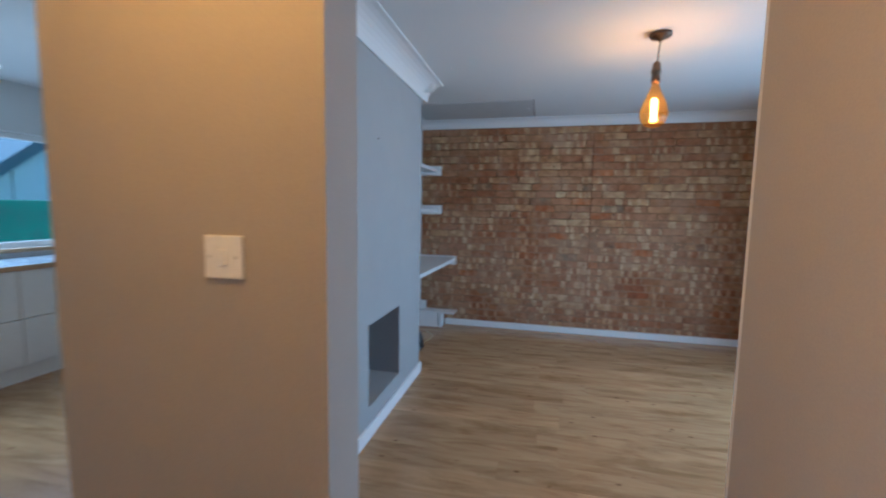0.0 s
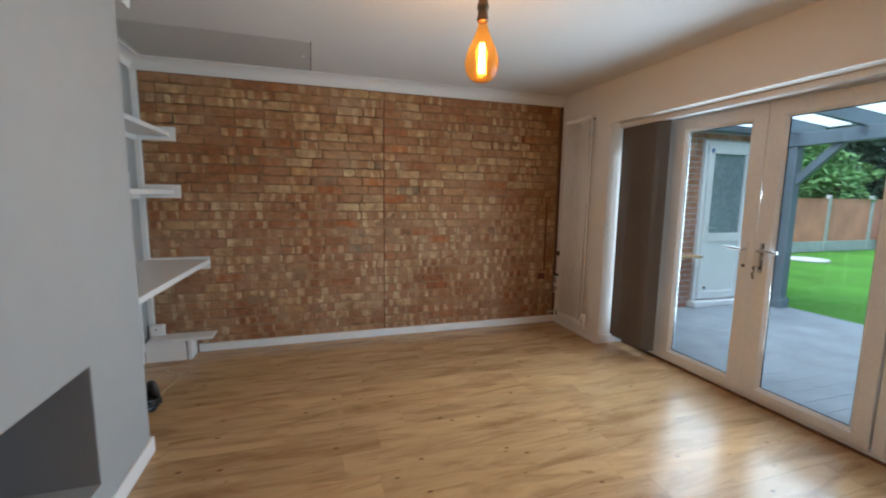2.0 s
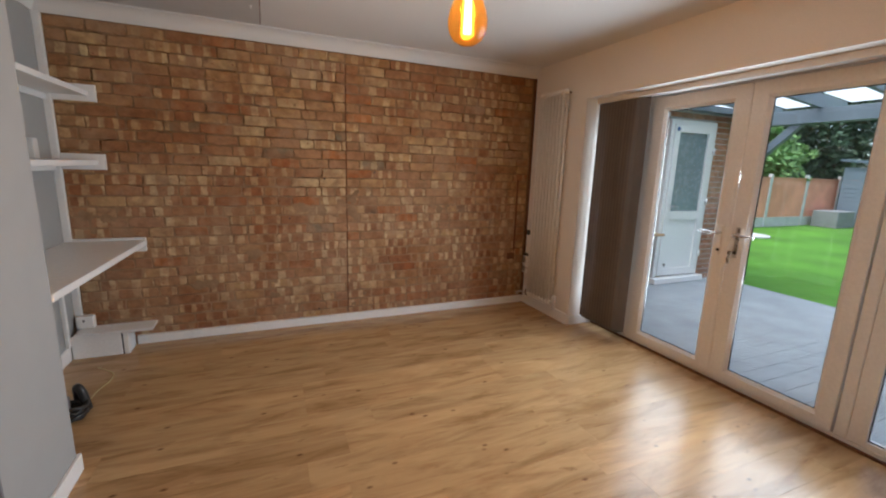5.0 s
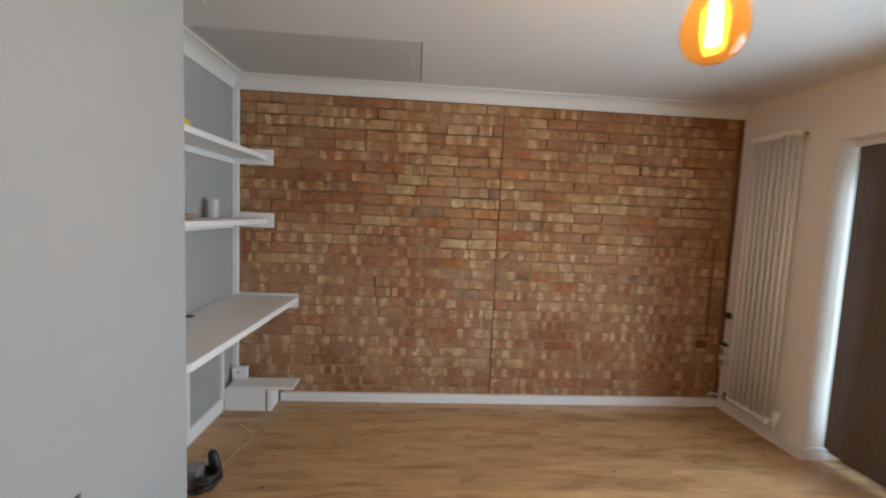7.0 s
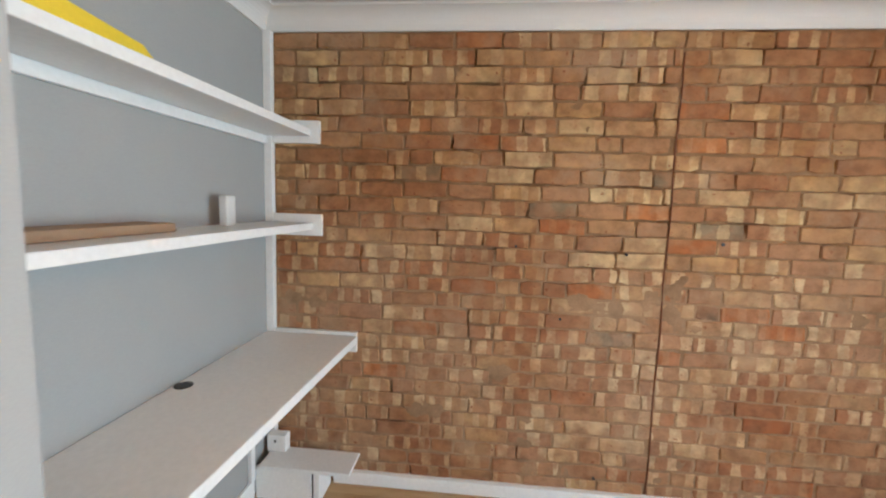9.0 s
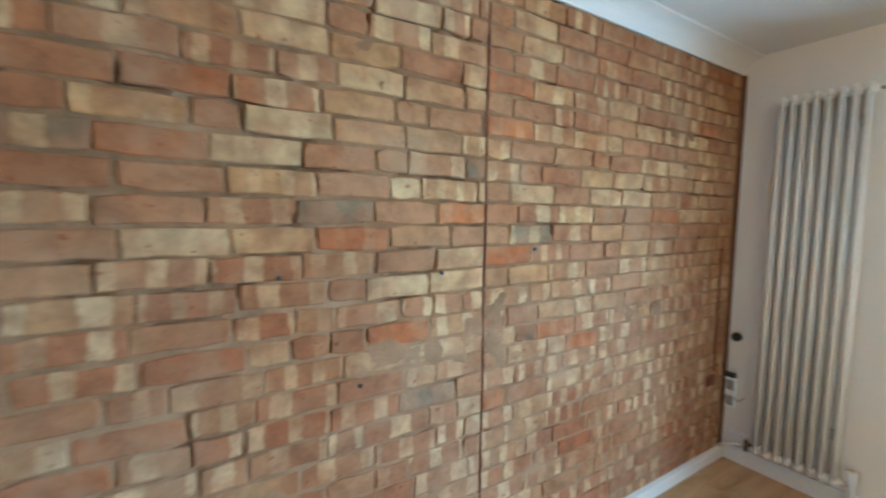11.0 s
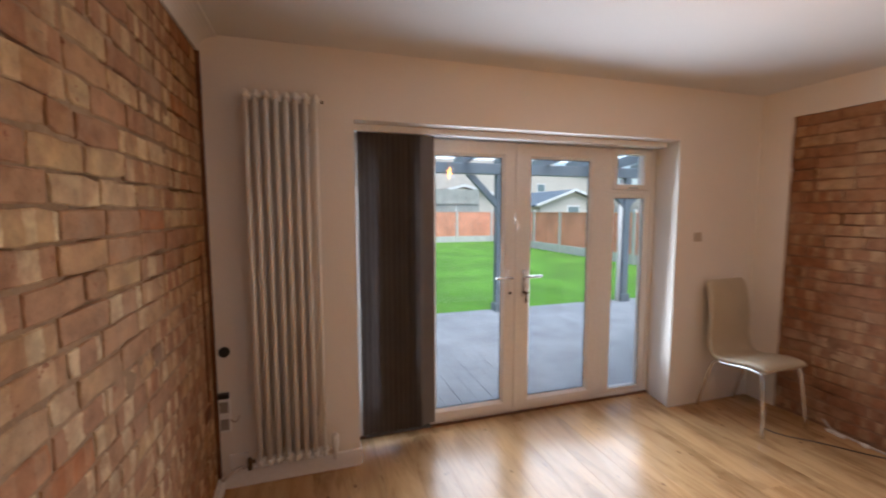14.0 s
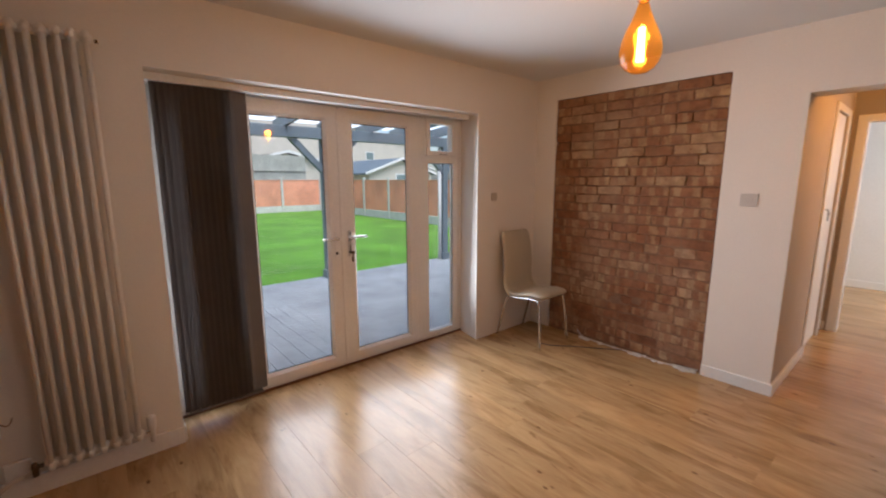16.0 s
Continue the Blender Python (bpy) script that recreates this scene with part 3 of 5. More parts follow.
# dark colour puts in the shadow line where floor meets frame
part("threshold", boxes((DOOR_X - 0.018, DOOR_X, OY0, OY1, 0.0, 0.014)), SHADOWGAP, fr, "threshold strip in a dark shadow tone", bevel=0.003)


def leaf(name, y0, y1, gy0, gy1, hinge, label):
    d = thing(name, (DOOR_X, (y0 + y1) / 2, 0.032), label, "door", "pair of patio doors", "structure")
    x0, x1 = DOOR_X - 0.014, DOOR_X + 0.05
    bm = bmesh.new()
    o = ((y0 + 0.003, 0.036), (y1 - 0.003, 0.036), (y1 - 0.003, OZ - 0.034), (y0 + 0.003, OZ - 0.034))
    i = ((gy0 - 0.016, 0.101), (gy1 + 0.016, 0.101), (gy1 + 0.016, 1.896), (gy0 - 0.016, 1.896))
    V = {(k, s, j): bm.verts.new((x, *q[j])) for k, q in (("o", o), ("i", i)) for s, x in ((0, x0), (1, x1)) for j in range(4)}
    for j in range(4):
        n = (j + 1) % 4
        for s in (0, 1):
            bm.faces.new((V["o", s, j], V["o", s, n], V["i", s, n], V["i", s, j]))
        for k in "oi":
            bm.faces.new((V[k, 0, j], V[k, 0, n], V[k, 1, n], V[k, 1, j]))
    part("leaf_frame", bm, UPVC, d, bevel=0.006)
    # sloped glazing bead and black gasket
    bm = bmesh.new()
    ring_o = ((gy0 - 0.016, 0.101), (gy1 + 0.016, 0.101), (gy1 + 0.016, 1.896), (gy0 - 0.016, 1.896))
    ring_i = ((gy0, 0.117), (gy1, 0.117), (gy1, 1.88), (gy0, 1.88))
    a = [bm.verts.new((x0 + 0.004, *q)) for q in ring_o]
    b = [bm.verts.new((x0 + 0.018, *q)) for q in ring_i]
    c = [bm.verts.new((x0 + 0.026, *q)) for q in ring_i]
    e = [bm.verts.new((x0 + 0.026, *q)) for q in ring_o]
    for r, s in ((a, b), (b, c), (c, e), (e, a)):
        for j in range(4):
            bm.faces.new((r[j], r[(j + 1) % 4], s[(j + 1) % 4], s[j]))
    part("glazing_bead", bm, UPVC, d)
    part("gasket", frame_x(bmesh.new(), gy0 - 0.002, gy1 + 0.002, 0.115, 1.882, 0.007, x0 + 0.0265, x0 + 0.030), BLACK, d, "black rubber gasket")
    pane("pane", gy0 - 0.01, gy1 + 0.01, 0.108, 1.89, x0 + 0.031, d)
    return d


d1 = leaf("door_1", 3.008, 3.732, 3.119, 3.609, 1, "closed white upvc patio door with full glass pane")
d2 = leaf("door_2", 2.293, 3.006, 2.392, 2.886, 0, "closed white upvc patio door with key in lock")
part("cover_strip", boxes((DOOR_X - 0.022, DOOR_X - 0.0145, 2.996, 3.022, 0.05, OZ - 0.05)), UPVC, d2, bevel=0.004)


def lever(parent, y, z, way, key):
    x = DOOR_X - 0.0145
    part("handle_plate", boxes((x - 0.007, x, y - 0.013, y + 0.013, z - 0.15, z + 0.05)), UPVC if not key else SATIN, parent, "slim handle backplate", bevel=0.003)
    bm = bmesh.new()
    tube(bm, curve_pts([(x - 0.004, y, z), (x - 0.045, y, z), (x - 0.056, y + way * 0.02, z), (x - 0.055, y + way * 0.07, z + 0.003), (x - 0.05, y + way * 0.125, z + 0.001)], 5), [0.011] * 6 + [0.010] * 5 + [0.0085] * 10, 10)
    part("door_handle", bm, CHROME, parent, "chrome lever handle", smooth=True)
    bm = bmesh.new()
    tube(bm, [(x - 0.012, y, z - 0.115), (x, y, z - 0.115)], 0.011, 14)
    part("keyhole", bm, BLACK, parent, "dark lock cylinder")
    if key:
        bm = bmesh.new()
        tube(bm, [(x - 0.05, y, z - 0.115), (x - 0.009, y, z - 0.115)], 0.003, 8)
        lathe(bm, x - 0.055, y, [(0.002, z - 0.128), (0.013, z - 0.124), (0.013, z - 0.104), (0.002, z - 0.100)], 12)
        tube(bm, [(x - 0.055, y, z - 0.128), (x - 0.056, y + 0.006, z - 0.155), (x - 0.055, y + 0.003, z - 0.185)], [0.004, 0.010, 0.006], 8)
        part("key", bm, BRONZE, parent, "brass key hanging in lock")


lever(d1, 3.060, 1.035, 1, False)
lever(d2, 2.950, 1.035, -1, True)


def sidelight(name, y0, y1, gy0, gy1, label):
    w = thing(name, (DOOR_X, (y0 + y1) / 2, 0.032), label, "window", kind="structure")
    x0, x1 = DOOR_X + 0.006, DOOR_X + 0.06
    part("window_frame", boxes((x0, x1, y0 + 0.001, gy0, 0.033, 1.640), (x0, x1, gy1, y1 - 0.001, 0.033, 1.640), (x0 + 0.001, x1, gy0, gy1, 0.033, 0.066), (x0 + 0.001, x1, gy0, gy1, 1.607, 1.640)), UPVC, w, bevel=0.003)
    part("transom", boxes((DOOR_X + 0.004, DOOR_X + 0.065, y0 + 0.001, y1 - 0.001, 1.641, 1.668)), UPVC, w, bevel=0.004)
    part("vent_frame", frame_x(bmesh.new(), gy0 - 0.012, gy1 + 0.03, 1.670, OZ - 0.032, 0.042, DOOR_X - 0.010, DOOR_X + 0.06, wt=0.045), UPVC, w, bevel=0.005)
    part("vent_filler", boxes((x0, x1, y0 + 0.001, gy0 - 0.0125, 1.669, OZ - 0.032), (x0, x1, gy1 + 0.0305, y1 - 0.001, 1.669, OZ - 0.032)), UPVC, w)
    pane("pane", gy0 - 0.008, gy1 + 0.008, 0.060, 1.615, DOOR_X + 0.03, w)
    pane("vent_pane", gy0 + 0.02, gy1, 1.70, 1.95, DOOR_X + 0.028, w)
    part("gasket", frame_x(bmesh.new(), gy0 - 0.001, gy1 + 0.001, 0.065, 1.608, 0.006, DOOR_X + 0.022, DOOR_X + 0.026), BLACK, w, "black rubber gasket")
    part("vent_handle", boxes((DOOR_X - 0.035, DOOR_X - 0.012, (y0 + y1) / 2 - 0.05, (y0 + y1) / 2 + 0.03, 1.678, 1.690)), SATIN, w, "small casement handle", bevel=0.004)


sidelight("window_1", FY0 + 0.06, M0[0], 1.864, 2.156, "narrow upvc sidelight with small top vent")
sidelight("window_2", M1[1], FY1 - 0.06, 3.857, 4.10, "narrow upvc sidelight behind the drawn blind")

# vertical blind, bunched at one end of its rail
vb = thing("vertical_blind", (2.83, 3.9, 0.09), "charcoal vertical blind bunched beside patio doors", "blind")
part("headrail", boxes((2.795, 2.865, OY0 + SPLAY + 0.01, OY1 - 0.003, OZ - 0.040, OZ - 0.001)), GLOSS, vb, "white aluminium headrail", bevel=0.004)
rng = random.Random(5)
for k in range(27):
    y = 3.700 + 0.0158 * k
    turn = -radians(50 + rng.uniform(-4, 4)) if k > 1 else -radians(15 if k == 0 else 35)
    bm = bmesh.new()
    w = 0.089
    rows = []
    for j in range(6):
        u = (j / 5 - 0.5) * w
        bow = 0.004 * (1 - (2 * u / w) ** 2)
        rows.append((2.835 + u * math.sin(turn) * 0.95 + bow * math.cos(turn), y + u * math.cos(turn) - bow * math.sin(turn)))
    ring = [(p_, q_, 0.10) for p_, q_ in rows] + [(p_ + 0.0012, q_ + 0.0006, 0.10) for p_, q_ in rows[::-1]]
    prism(bm, ring, (0, 0, OZ - 0.042 - 0.10))
    part("slat", bm, SLATPALE if k < 2 else SLAT if k % 2 else SLATLIT, vb, "paler outer slat" if k < 2 else "")
for k in range(27):
    part("bottom_weight", boxes((2.805, 2.865, 3.6945 + 0.0158 * k, 3.7055 + 0.0158 * k, 0.088, 0.099)), SLATPALE, vb)
bm = tube(bmesh.new(), [(2.80, 4.160, OZ - 0.042), (2.80, 4.160, 0.55)], 0.0022, 6)
part("pull_cord", bm, GLOSS, vb, "white pull cord")

# ---- radiator ----
rd = thing("radiator", (2.64, 4.53, 0.145), "tall cream vertical column radiator on plaster wall", "radiator")
RY0, PITCH = 4.352, 0.0475
for k in range(8):
    y = RY0 + 0.02 + PITCH * k
    bm = bmesh.new()
    for x in (2.603, 2.645):
        tube(bm, [(x, y, 0.175), (x, y, 2.075)], 0.0115, 12)
    for z0, s in ((2.075, 1), (0.175, -1)):
        pts = [(2.603 - 0.003, y, z0), (2.603, y, z0 + s * 0.018), (2.615, y, z0 + s * 0.030), (2.636, y, z0 + s * 0.030), (2.645, y, z0 + s * 0.018), (2.648, y, z0)]
        tube(bm, pts, 0.0145, 10)
        tube(bm, [(2.629, y - PITCH / 2 + 0.001, z0 + s * 0.012), (2.629, y + PITCH / 2 - 0.001, z0 + s * 0.012)], 0.017, 10)
    part("column", bm, RADWHITE, rd, smooth=True)
bm = tube(bmesh.new(), [(2.629, RY0 - 0.03, 0.163), (2.629, RY0 - 0.004, 0.163)], 0.011, 12)
part("valve_union", bm, CHROME, rd, "chrome valve union", smooth=True)
bm = lathe(bmesh.new(), 2.629, RY0 - 0.038, [(0.013, 0.10), (0.014, 0.165), (0.019, 0.172), (0.021, 0.20), (0.021, 0.235), (0.017, 0.243), (0.005, 0.245)], 20)
part("valve_head", bm, GLOSS, rd, "white thermostatic valve head", smooth=True)
bm = tube(bmesh.new(), [(2.629, RY0 + 8 * PITCH, 0.163), (2.629, RY0 + 8 * PITCH + 0.03, 0.163)], 0.010, 12)
lathe(bm, 2.629, RY0 + 8 * PITCH + 0.03, [(0.012, 0.12), (0.013, 0.17), (0.010, 0.185)], 14)
part("lockshield_valve", bm, BRONZE, rd, "brass lockshield valve", smooth=True)
bm = tube(bmesh.new(), [(2.645, RY0 - 0.01, 2.085), (2.645, RY0 - 0.022, 2.085)], 0.008, 10)
part("bleed_plug", bm, BRONZE, rd, "small brass bleed plug")
for z in (0.35, 1.93):
    part("wall_bracket", boxes((2.668, 2.689, RY0 + 0.05, RY0 + 0.075, z, z + 0.05)), SATIN, rd, "steel wall bracket")
# pipework beside it
bm = tube(bmesh.new(), curve_pts([(2.60, N - 0.035, 0.10), (2.585, N - 0.06, 0.125), (2.60, N - 0.09, 0.14), (2.63, N - 0.12, 0.135), (2.63, 4.79, 0.135), (2.63, 4.765, 0.15)], 5), 0.009, 10)
part("copper_pipe", bm, PLASTER, None, "white painted heating pipe feeding the radiator", smooth=True, category="pipe")
part("pipe_boxing", boxes((2.672, 2.6895, 4.775, 4.868, 0.101, 0.19)), GLOSS, None, "small white access cover above skirting", bevel=0.003, category="cover")

# ---- wall plates ----
def plate(name, at, face, w, h, label, mat, rockers=1, screws=True, group="light switches"):
    """A square wall plate on a wall that faces along `face` ('y-', 'y+', 'x-')."""
    x, y, z = at
    t = thing(name, at, label, "switch", group)
    def slab(a0, a1, z0, z1, d0, d1):
        if face == "y-":
            return (x + a0, x + a1, y - d1, y - d0, z + z0, z + z1)
        if face == "y+":
            return (x + a0, x + a1, y + d0, y + d1, z + z0, z + z1)
        return (x - d1, x - d0, y + a0, y + a1, z + z0, z + z1)
    part("plate", boxes(slab(-w / 2, w / 2, -h / 2, h / 2, 0, 0.009)), mat, t, bevel=0.003)
    for k in range(rockers):
        c = (k - (rockers - 1) / 2) * 0.026
        part("rocker", boxes(slab(c - 0.009, c + 0.009, -0.016, 0.016, 0.009, 0.0135)), mat, t, bevel=0.002)
    if screws:
        for s in (-1, 1):
            a = s * w * 0.35
            part("screw", boxes(slab(a - 0.003, a + 0.003, -0.003, 0.003, 0.009, 0.0105)), SATIN, t, "steel screw", bevel=0.001)
    return t


plate("light_switch", (-0.333, 0.822, 1.276), "y-", 0.086, 0.086, "white single light switch on taupe hall wall", GLOSS)
plate("light_switch", (0.905, P, 1.325), "y+", 0.10, 0.086, "pale light switch on plastered pier", coat("beige_plate", (0.58, 0.54, 0.49), 0.4, 0.03, 8, 90, 0.0), 2)
plate("light_switch", (E, 1.632, 1.31), "x-", 0.07, 0.07, "small blank plate on wall near chair", coat("ivory_plate", (0.52, 0.45, 0.37), 0.5, 0.03, 8, 90, 0.0), 0, False)
SOCKET = coat("grey_socket_module", (0.30, 0.27, 0.24), 0.5, 0.05, 8, 120, 0.05)
sk = thing("wall_socket", (E, 4.888, 0.33), "white double socket plate with loose cable", "socket")
part("back_box", boxes((E - 0.028, E, 4.852, 4.906, 0.33, 0.515)), GLOSS, sk, bevel=0.003)
for z in (0.345, 0.44):
    part("socket_face", boxes((E - 0.034, E - 0.028, 4.858, 4.900, z, z + 0.06)), SOCKET, sk, bevel=0.002)
part("dark_slot", boxes((E - 0.03, E, 4.855, 4.908, 0.5155, 0.54)), BLACK, sk, "dark gap above plate")
bm = tube(bmesh.new(), curve_pts([(E - 0.03, 4.85, 0.40), (E - 0.035, 4.83, 0.385), (E - 0.03, 4.815, 0.395), (E - 0.012, 4.81, 0.41)], 5), 0.003, 6)
part("loose_cable", bm, KRAFT, sk, "thin loose cable")
gr = thing("cable_grommet", (E, 4.869, 0.745), "round black cable outlet on plaster wall", "outlet")
bm = tube(bmesh.new(), [(E - 0.016, 4.869, 0.765), (E, 4.869, 0.765)], 0.027, 20)
part("rim", bm, BLACK, gr)
bm = tube(bmesh.new(), [(E - 0.02, 4.869, 0.765), (E - 0.0165, 4.869, 0.765)], 0.009, 16)
part("cable_hole", bm, BLACK, gr)

# ---- loft hatch ----
lh = thing("ceiling_hatch", (-0.44, 4.40, C), "pale grey access hatch set in ceiling", "hatch")
HX0, HX1, HY0, HY1 = -1.03, 0.170, 4.11, 4.79
part("hatch_panel", boxes((HX0, HX1, HY0, HY1, C - 0.007, C - 0.001)), coat("hatch_grey", (0.55, 0.54, 0.52), 0.6, 0.03, 2, 120, 0.05), lh, bevel=0.002)
# solid dark strip painted in for the shade of the hatch gap
part("shadow_gap", boxes((HX1 + 0.0005, HX1 + 0.007, HY0, HY1, C - 0.005, C - 0.001)), SHADOWGAP, lh, "dark hinge gap")
part("hatch_latch", boxes((HX1 - 0.055, HX1 - 0.042, 4.40, 4.45, C - 0.013, C - 0.0075)), GLOSS, lh, "white push latch", bevel=0.002)

# ---- alcove desk and shelves ----
dk = thing("desk", (-0.94, 4.15, 0), "white built-in alcove desk top on wall battens", "desk")
part("worktop", prism(bmesh.new(), [(A + 0.001, 3.486, 0.773), (-0.735, 3.486, 0.773), (-0.718, 3.500, 0.773), (-0.676, N - 0.022, 0.773), (A + 0.001, N - 0.022, 0.773)], (0, 0, 0.038)), GLOSS, dk, bevel=0.004)
part("wall_batten", boxes((-1.117, -0.684, N - 0.021, N + 0.008, 0.722, 0.826)), GLOSS, dk, bevel=0.003)
part("back_batten", boxes((A + 0.001, A + 0.022, 3.39, N - 0.03, 0.715, 0.772)), GLOSS, dk, bevel=0.003)
for y in (3.74, 4.25, 4.70):
    part("leg_batten", boxes((A + 0.001, A + 0.022, y, y + 0.035, 0.101, 0.715)), GLOSS, dk, bevel=0.003)
bm = lathe(bmesh.new(), -1.12, 4.24, [(0.03, 0.811), (0.032, 0.813), (0.03, 0.815)], 24)
part("cable_grommet", bm, BLACK, dk, "dark cable hole")


def shelf(z0, z1, front, board, label):
    s = thing("shelf", (-1.04, 4.14, z0), label, "shelf", "alcove shelves")
    part("end_batten", boxes((-1.117, front, N - 0.024, N + 0.008, z0, z1)), GLOSS, s, bevel=0.003)
    part("shelf_board", boxes((A + 0.001, front - 0.04, 3.397, N - 0.025, board, board + 0.034)), GLOSS, s, bevel=0.003)
    part("back_batten", boxes((A + 0.001, A + 0.02, 3.39, N - 0.03, board - 0.04, board - 0.001)), GLOSS, s, bevel=0.003)


shelf(1.768, 1.878, -0.877, 1.802, "white upper alcove shelf on a wall batten")
shelf(1.314, 1.422, -0.867, 1.346, "white lower alcove shelf on a wall batten")
ls = thing("low_shelf", (-0.98, 4.82, 0), "low white boxed shelf against brick wall", "shelf")
part("top_board", boxes((-1.117, -0.655, 4.715, N - 0.031, 0.168, 0.186)), GLOSS, ls, bevel=0.003)
part("front_panel", boxes((-1.14, -0.853, 4.735, 4.753, 0.0, 0.167)), GLOSS, ls, bevel=0.003)
# solid black strip gives the shaded gap between front and end panel
part("gap_strip", boxes((-0.852, -0.845, 4.737, 4.753, 0.0, 0.167)), BLACK, ls, "dark gap")
part("end_panel", boxes((-0.844, -0.812, 4.735, N - 0.031, 0.0, 0.167)), GLOSS, ls, bevel=0.003)
sb = thing("socket_box", (-1.08, 4.86, 0.187), "white surface socket box on low shelf", "socket")
part("box_body", boxes((-1.135, -1.035, 4.84, 4.896, 0.187, 0.275)), UPVC, sb, bevel=0.004)
part("socket_slot", boxes((-1.095, -1.085, 4.8385, 4.8397, 0.235, 0.25)), BLACK, sb, "dark slot")

part("plastic_case", prism(bmesh.new(), [(-0.95, 3.42, 1.8365), (-0.95, 3.98, 1.8365), (-0.95, 3.93, 1.875), (-0.95, 3.60, 1.905), (-0.95, 3.45, 1.91)], (-0.12, 0, 0)), YELLOW, None, "yellow plastic case lying on upper shelf", bevel=0.006, category="case")
part("cardboard_box", boxes((-1.16, -1.03, 3.52, 4.12, 1.3805, 1.408)), KRAFT, None, "flat brown card box on lower shelf", bevel=0.004, category="box")
part("router", boxes((-1.10, -1.065, 4.44, 4.50, 1.3805, 1.50)), coat("pale_plastic", (0.66, 0.65, 0.63), 0.5, 0.05, 8, 120, 0.05), None, "upright pale plastic box on lower shelf", bevel=0.006, category="box")

# cable bundle on the floor
cb = thing("cable_bundle", (-0.88, 3.87, 0), "black bundle of coiled cables and adaptor", "cables")
rng = random.Random(3)
for k in range(4):
    pts = []
    r0, cx, cy = rng.uniform(0.045, 0.075), -0.880 + rng.uniform(-0.02, 0.02), 3.91 + rng.uniform(-0.02, 0.02)
    for j in range(22):
        a = j * 0.6 + k
        pts.append((cx + r0 * math.cos(a) * 1.1, cy + r0 * math.sin(a) * 1.25, 0.012 + 0.02 * k + 0.008 * math.sin(j * 1.7 + k)))
    part("coil", tube(bmesh.new(), curve_pts(pts, 3), 0.0085, 7), BLACK, cb, smooth=True)
bm = tube(bmesh.new(), curve_pts([(-0.87, 4.0, 0.02), (-0.862, 3.98, 0.10), (-0.85, 3.95, 0.155), (-0.828, 3.94, 0.12), (-0.815, 3.95, 0.02)], 5), 0.022, 9)
part("cable_loop", bm, BLACK, cb, smooth=True)
part("adaptor", boxes((-0.955, -0.885, 3.86, 3.95, 0.01, 0.115)), coat("dark_grey_plastic", (0.20, 0.19, 0.185), 0.4, 0.1, 8, 90, 0.05), cb, "grey plastic power adaptor", bevel=0.01)
bm = tube(bmesh.new(), curve_pts([(-0.87, 4.0, 0.012), (-0.85, 4.08, 0.006), (-0.845, 4.18, 0.004), (-0.815, 4.31, 0.004), (-0.83, 4.42, 0.004), (-0.93, 4.5, 0.02)], 6), 0.0026, 6)
part("yellow_cable", bm, coat("yellow_cable_sheath", (0.62, 0.52, 0.22), 0.5, 0.05, 8, 90, 0.02), None, "thin yellowish cable trailing on floor", smooth=True, category="cable")

# ---- pendant lamp ----
LX, LY = 0.888, 2.795
UP = 0.022        # the bulb hangs a little higher than its drop
pl = thing("pendant_lamp", (LX, LY, 1.83), "amber glass pendant bulb on bronze fitting, lit", "pendant lamp")
bm = lathe(bmesh.new(), LX + 0.012, LY, [(0.058, C - 0.001), (0.060, C - 0.010), (0.054, C - 0.022), (0.020, C - 0.030), (0.012, C - 0.042), (0.004, C - 0.044)])
part("ceiling_rose", bm, BRONZE, pl, "dark bronze ceiling rose", smooth=True)
part("cord", tube(bmesh.new(), [(LX + 0.012, LY, C - 0.04), (LX, LY, 2.215)], 0.0035, 8), BLACK, pl, "dark flex")
bm = lathe(bmesh.new(), LX, LY, [(r_, z_ + UP) for r_, z_ in ((0.006, 2.215), (0.016, 2.207), (0.021, 2.195), (0.021, 2.172), (0.025, 2.168), (0.026, 2.150), (0.022, 2.146), (0.022, 2.118), (0.025, 2.112), (0.025, 2.100), (0.018, 2.094))])
part("lamp_holder", bm, BRONZE, pl, "bronze lamp holder", smooth=True)
prof = [(0.018, 2.096), (0.022, 2.080), (0.030, 2.055), (0.045, 2.020), (0.062, 1.985), (0.074, 1.952), (0.0795, 1.925), (0.079, 1.900), (0.071, 1.872), (0.055, 1.850), (0.032, 1.836), (0.006, 1.831)]
bulb = part("bulb", lathe(bmesh.new(), LX, LY, [(r_ * 0.95, 2.096 + UP + (z_ - 2.096) * 0.96) for r_, z_ in prof], 40), AMBER, pl, "amber glass bulb", smooth=True)
bulb.visible_shadow = False
bm = bmesh.new()
for k in range(8):
    a = k * math.pi / 4
    tube(bm, [(LX + 0.013 * math.cos(a), LY + 0.013 * math.sin(a), 1.885 + UP), (LX + 0.009 * math.cos(a + 0.4), LY + 0.009 * math.sin(a + 0.4), 2.005 + UP)], 0.0026, 6)
fil = part("filament", bm, FILAMENT, pl, "glowing filament")
fil.visible_shadow = False
part("filament_stem", tube(bmesh.new(), [(LX, LY, 2.10 + UP), (LX, LY, 2.01 + UP)], 0.004, 8), GLASS, pl, "glass stem").visible_shadow = False

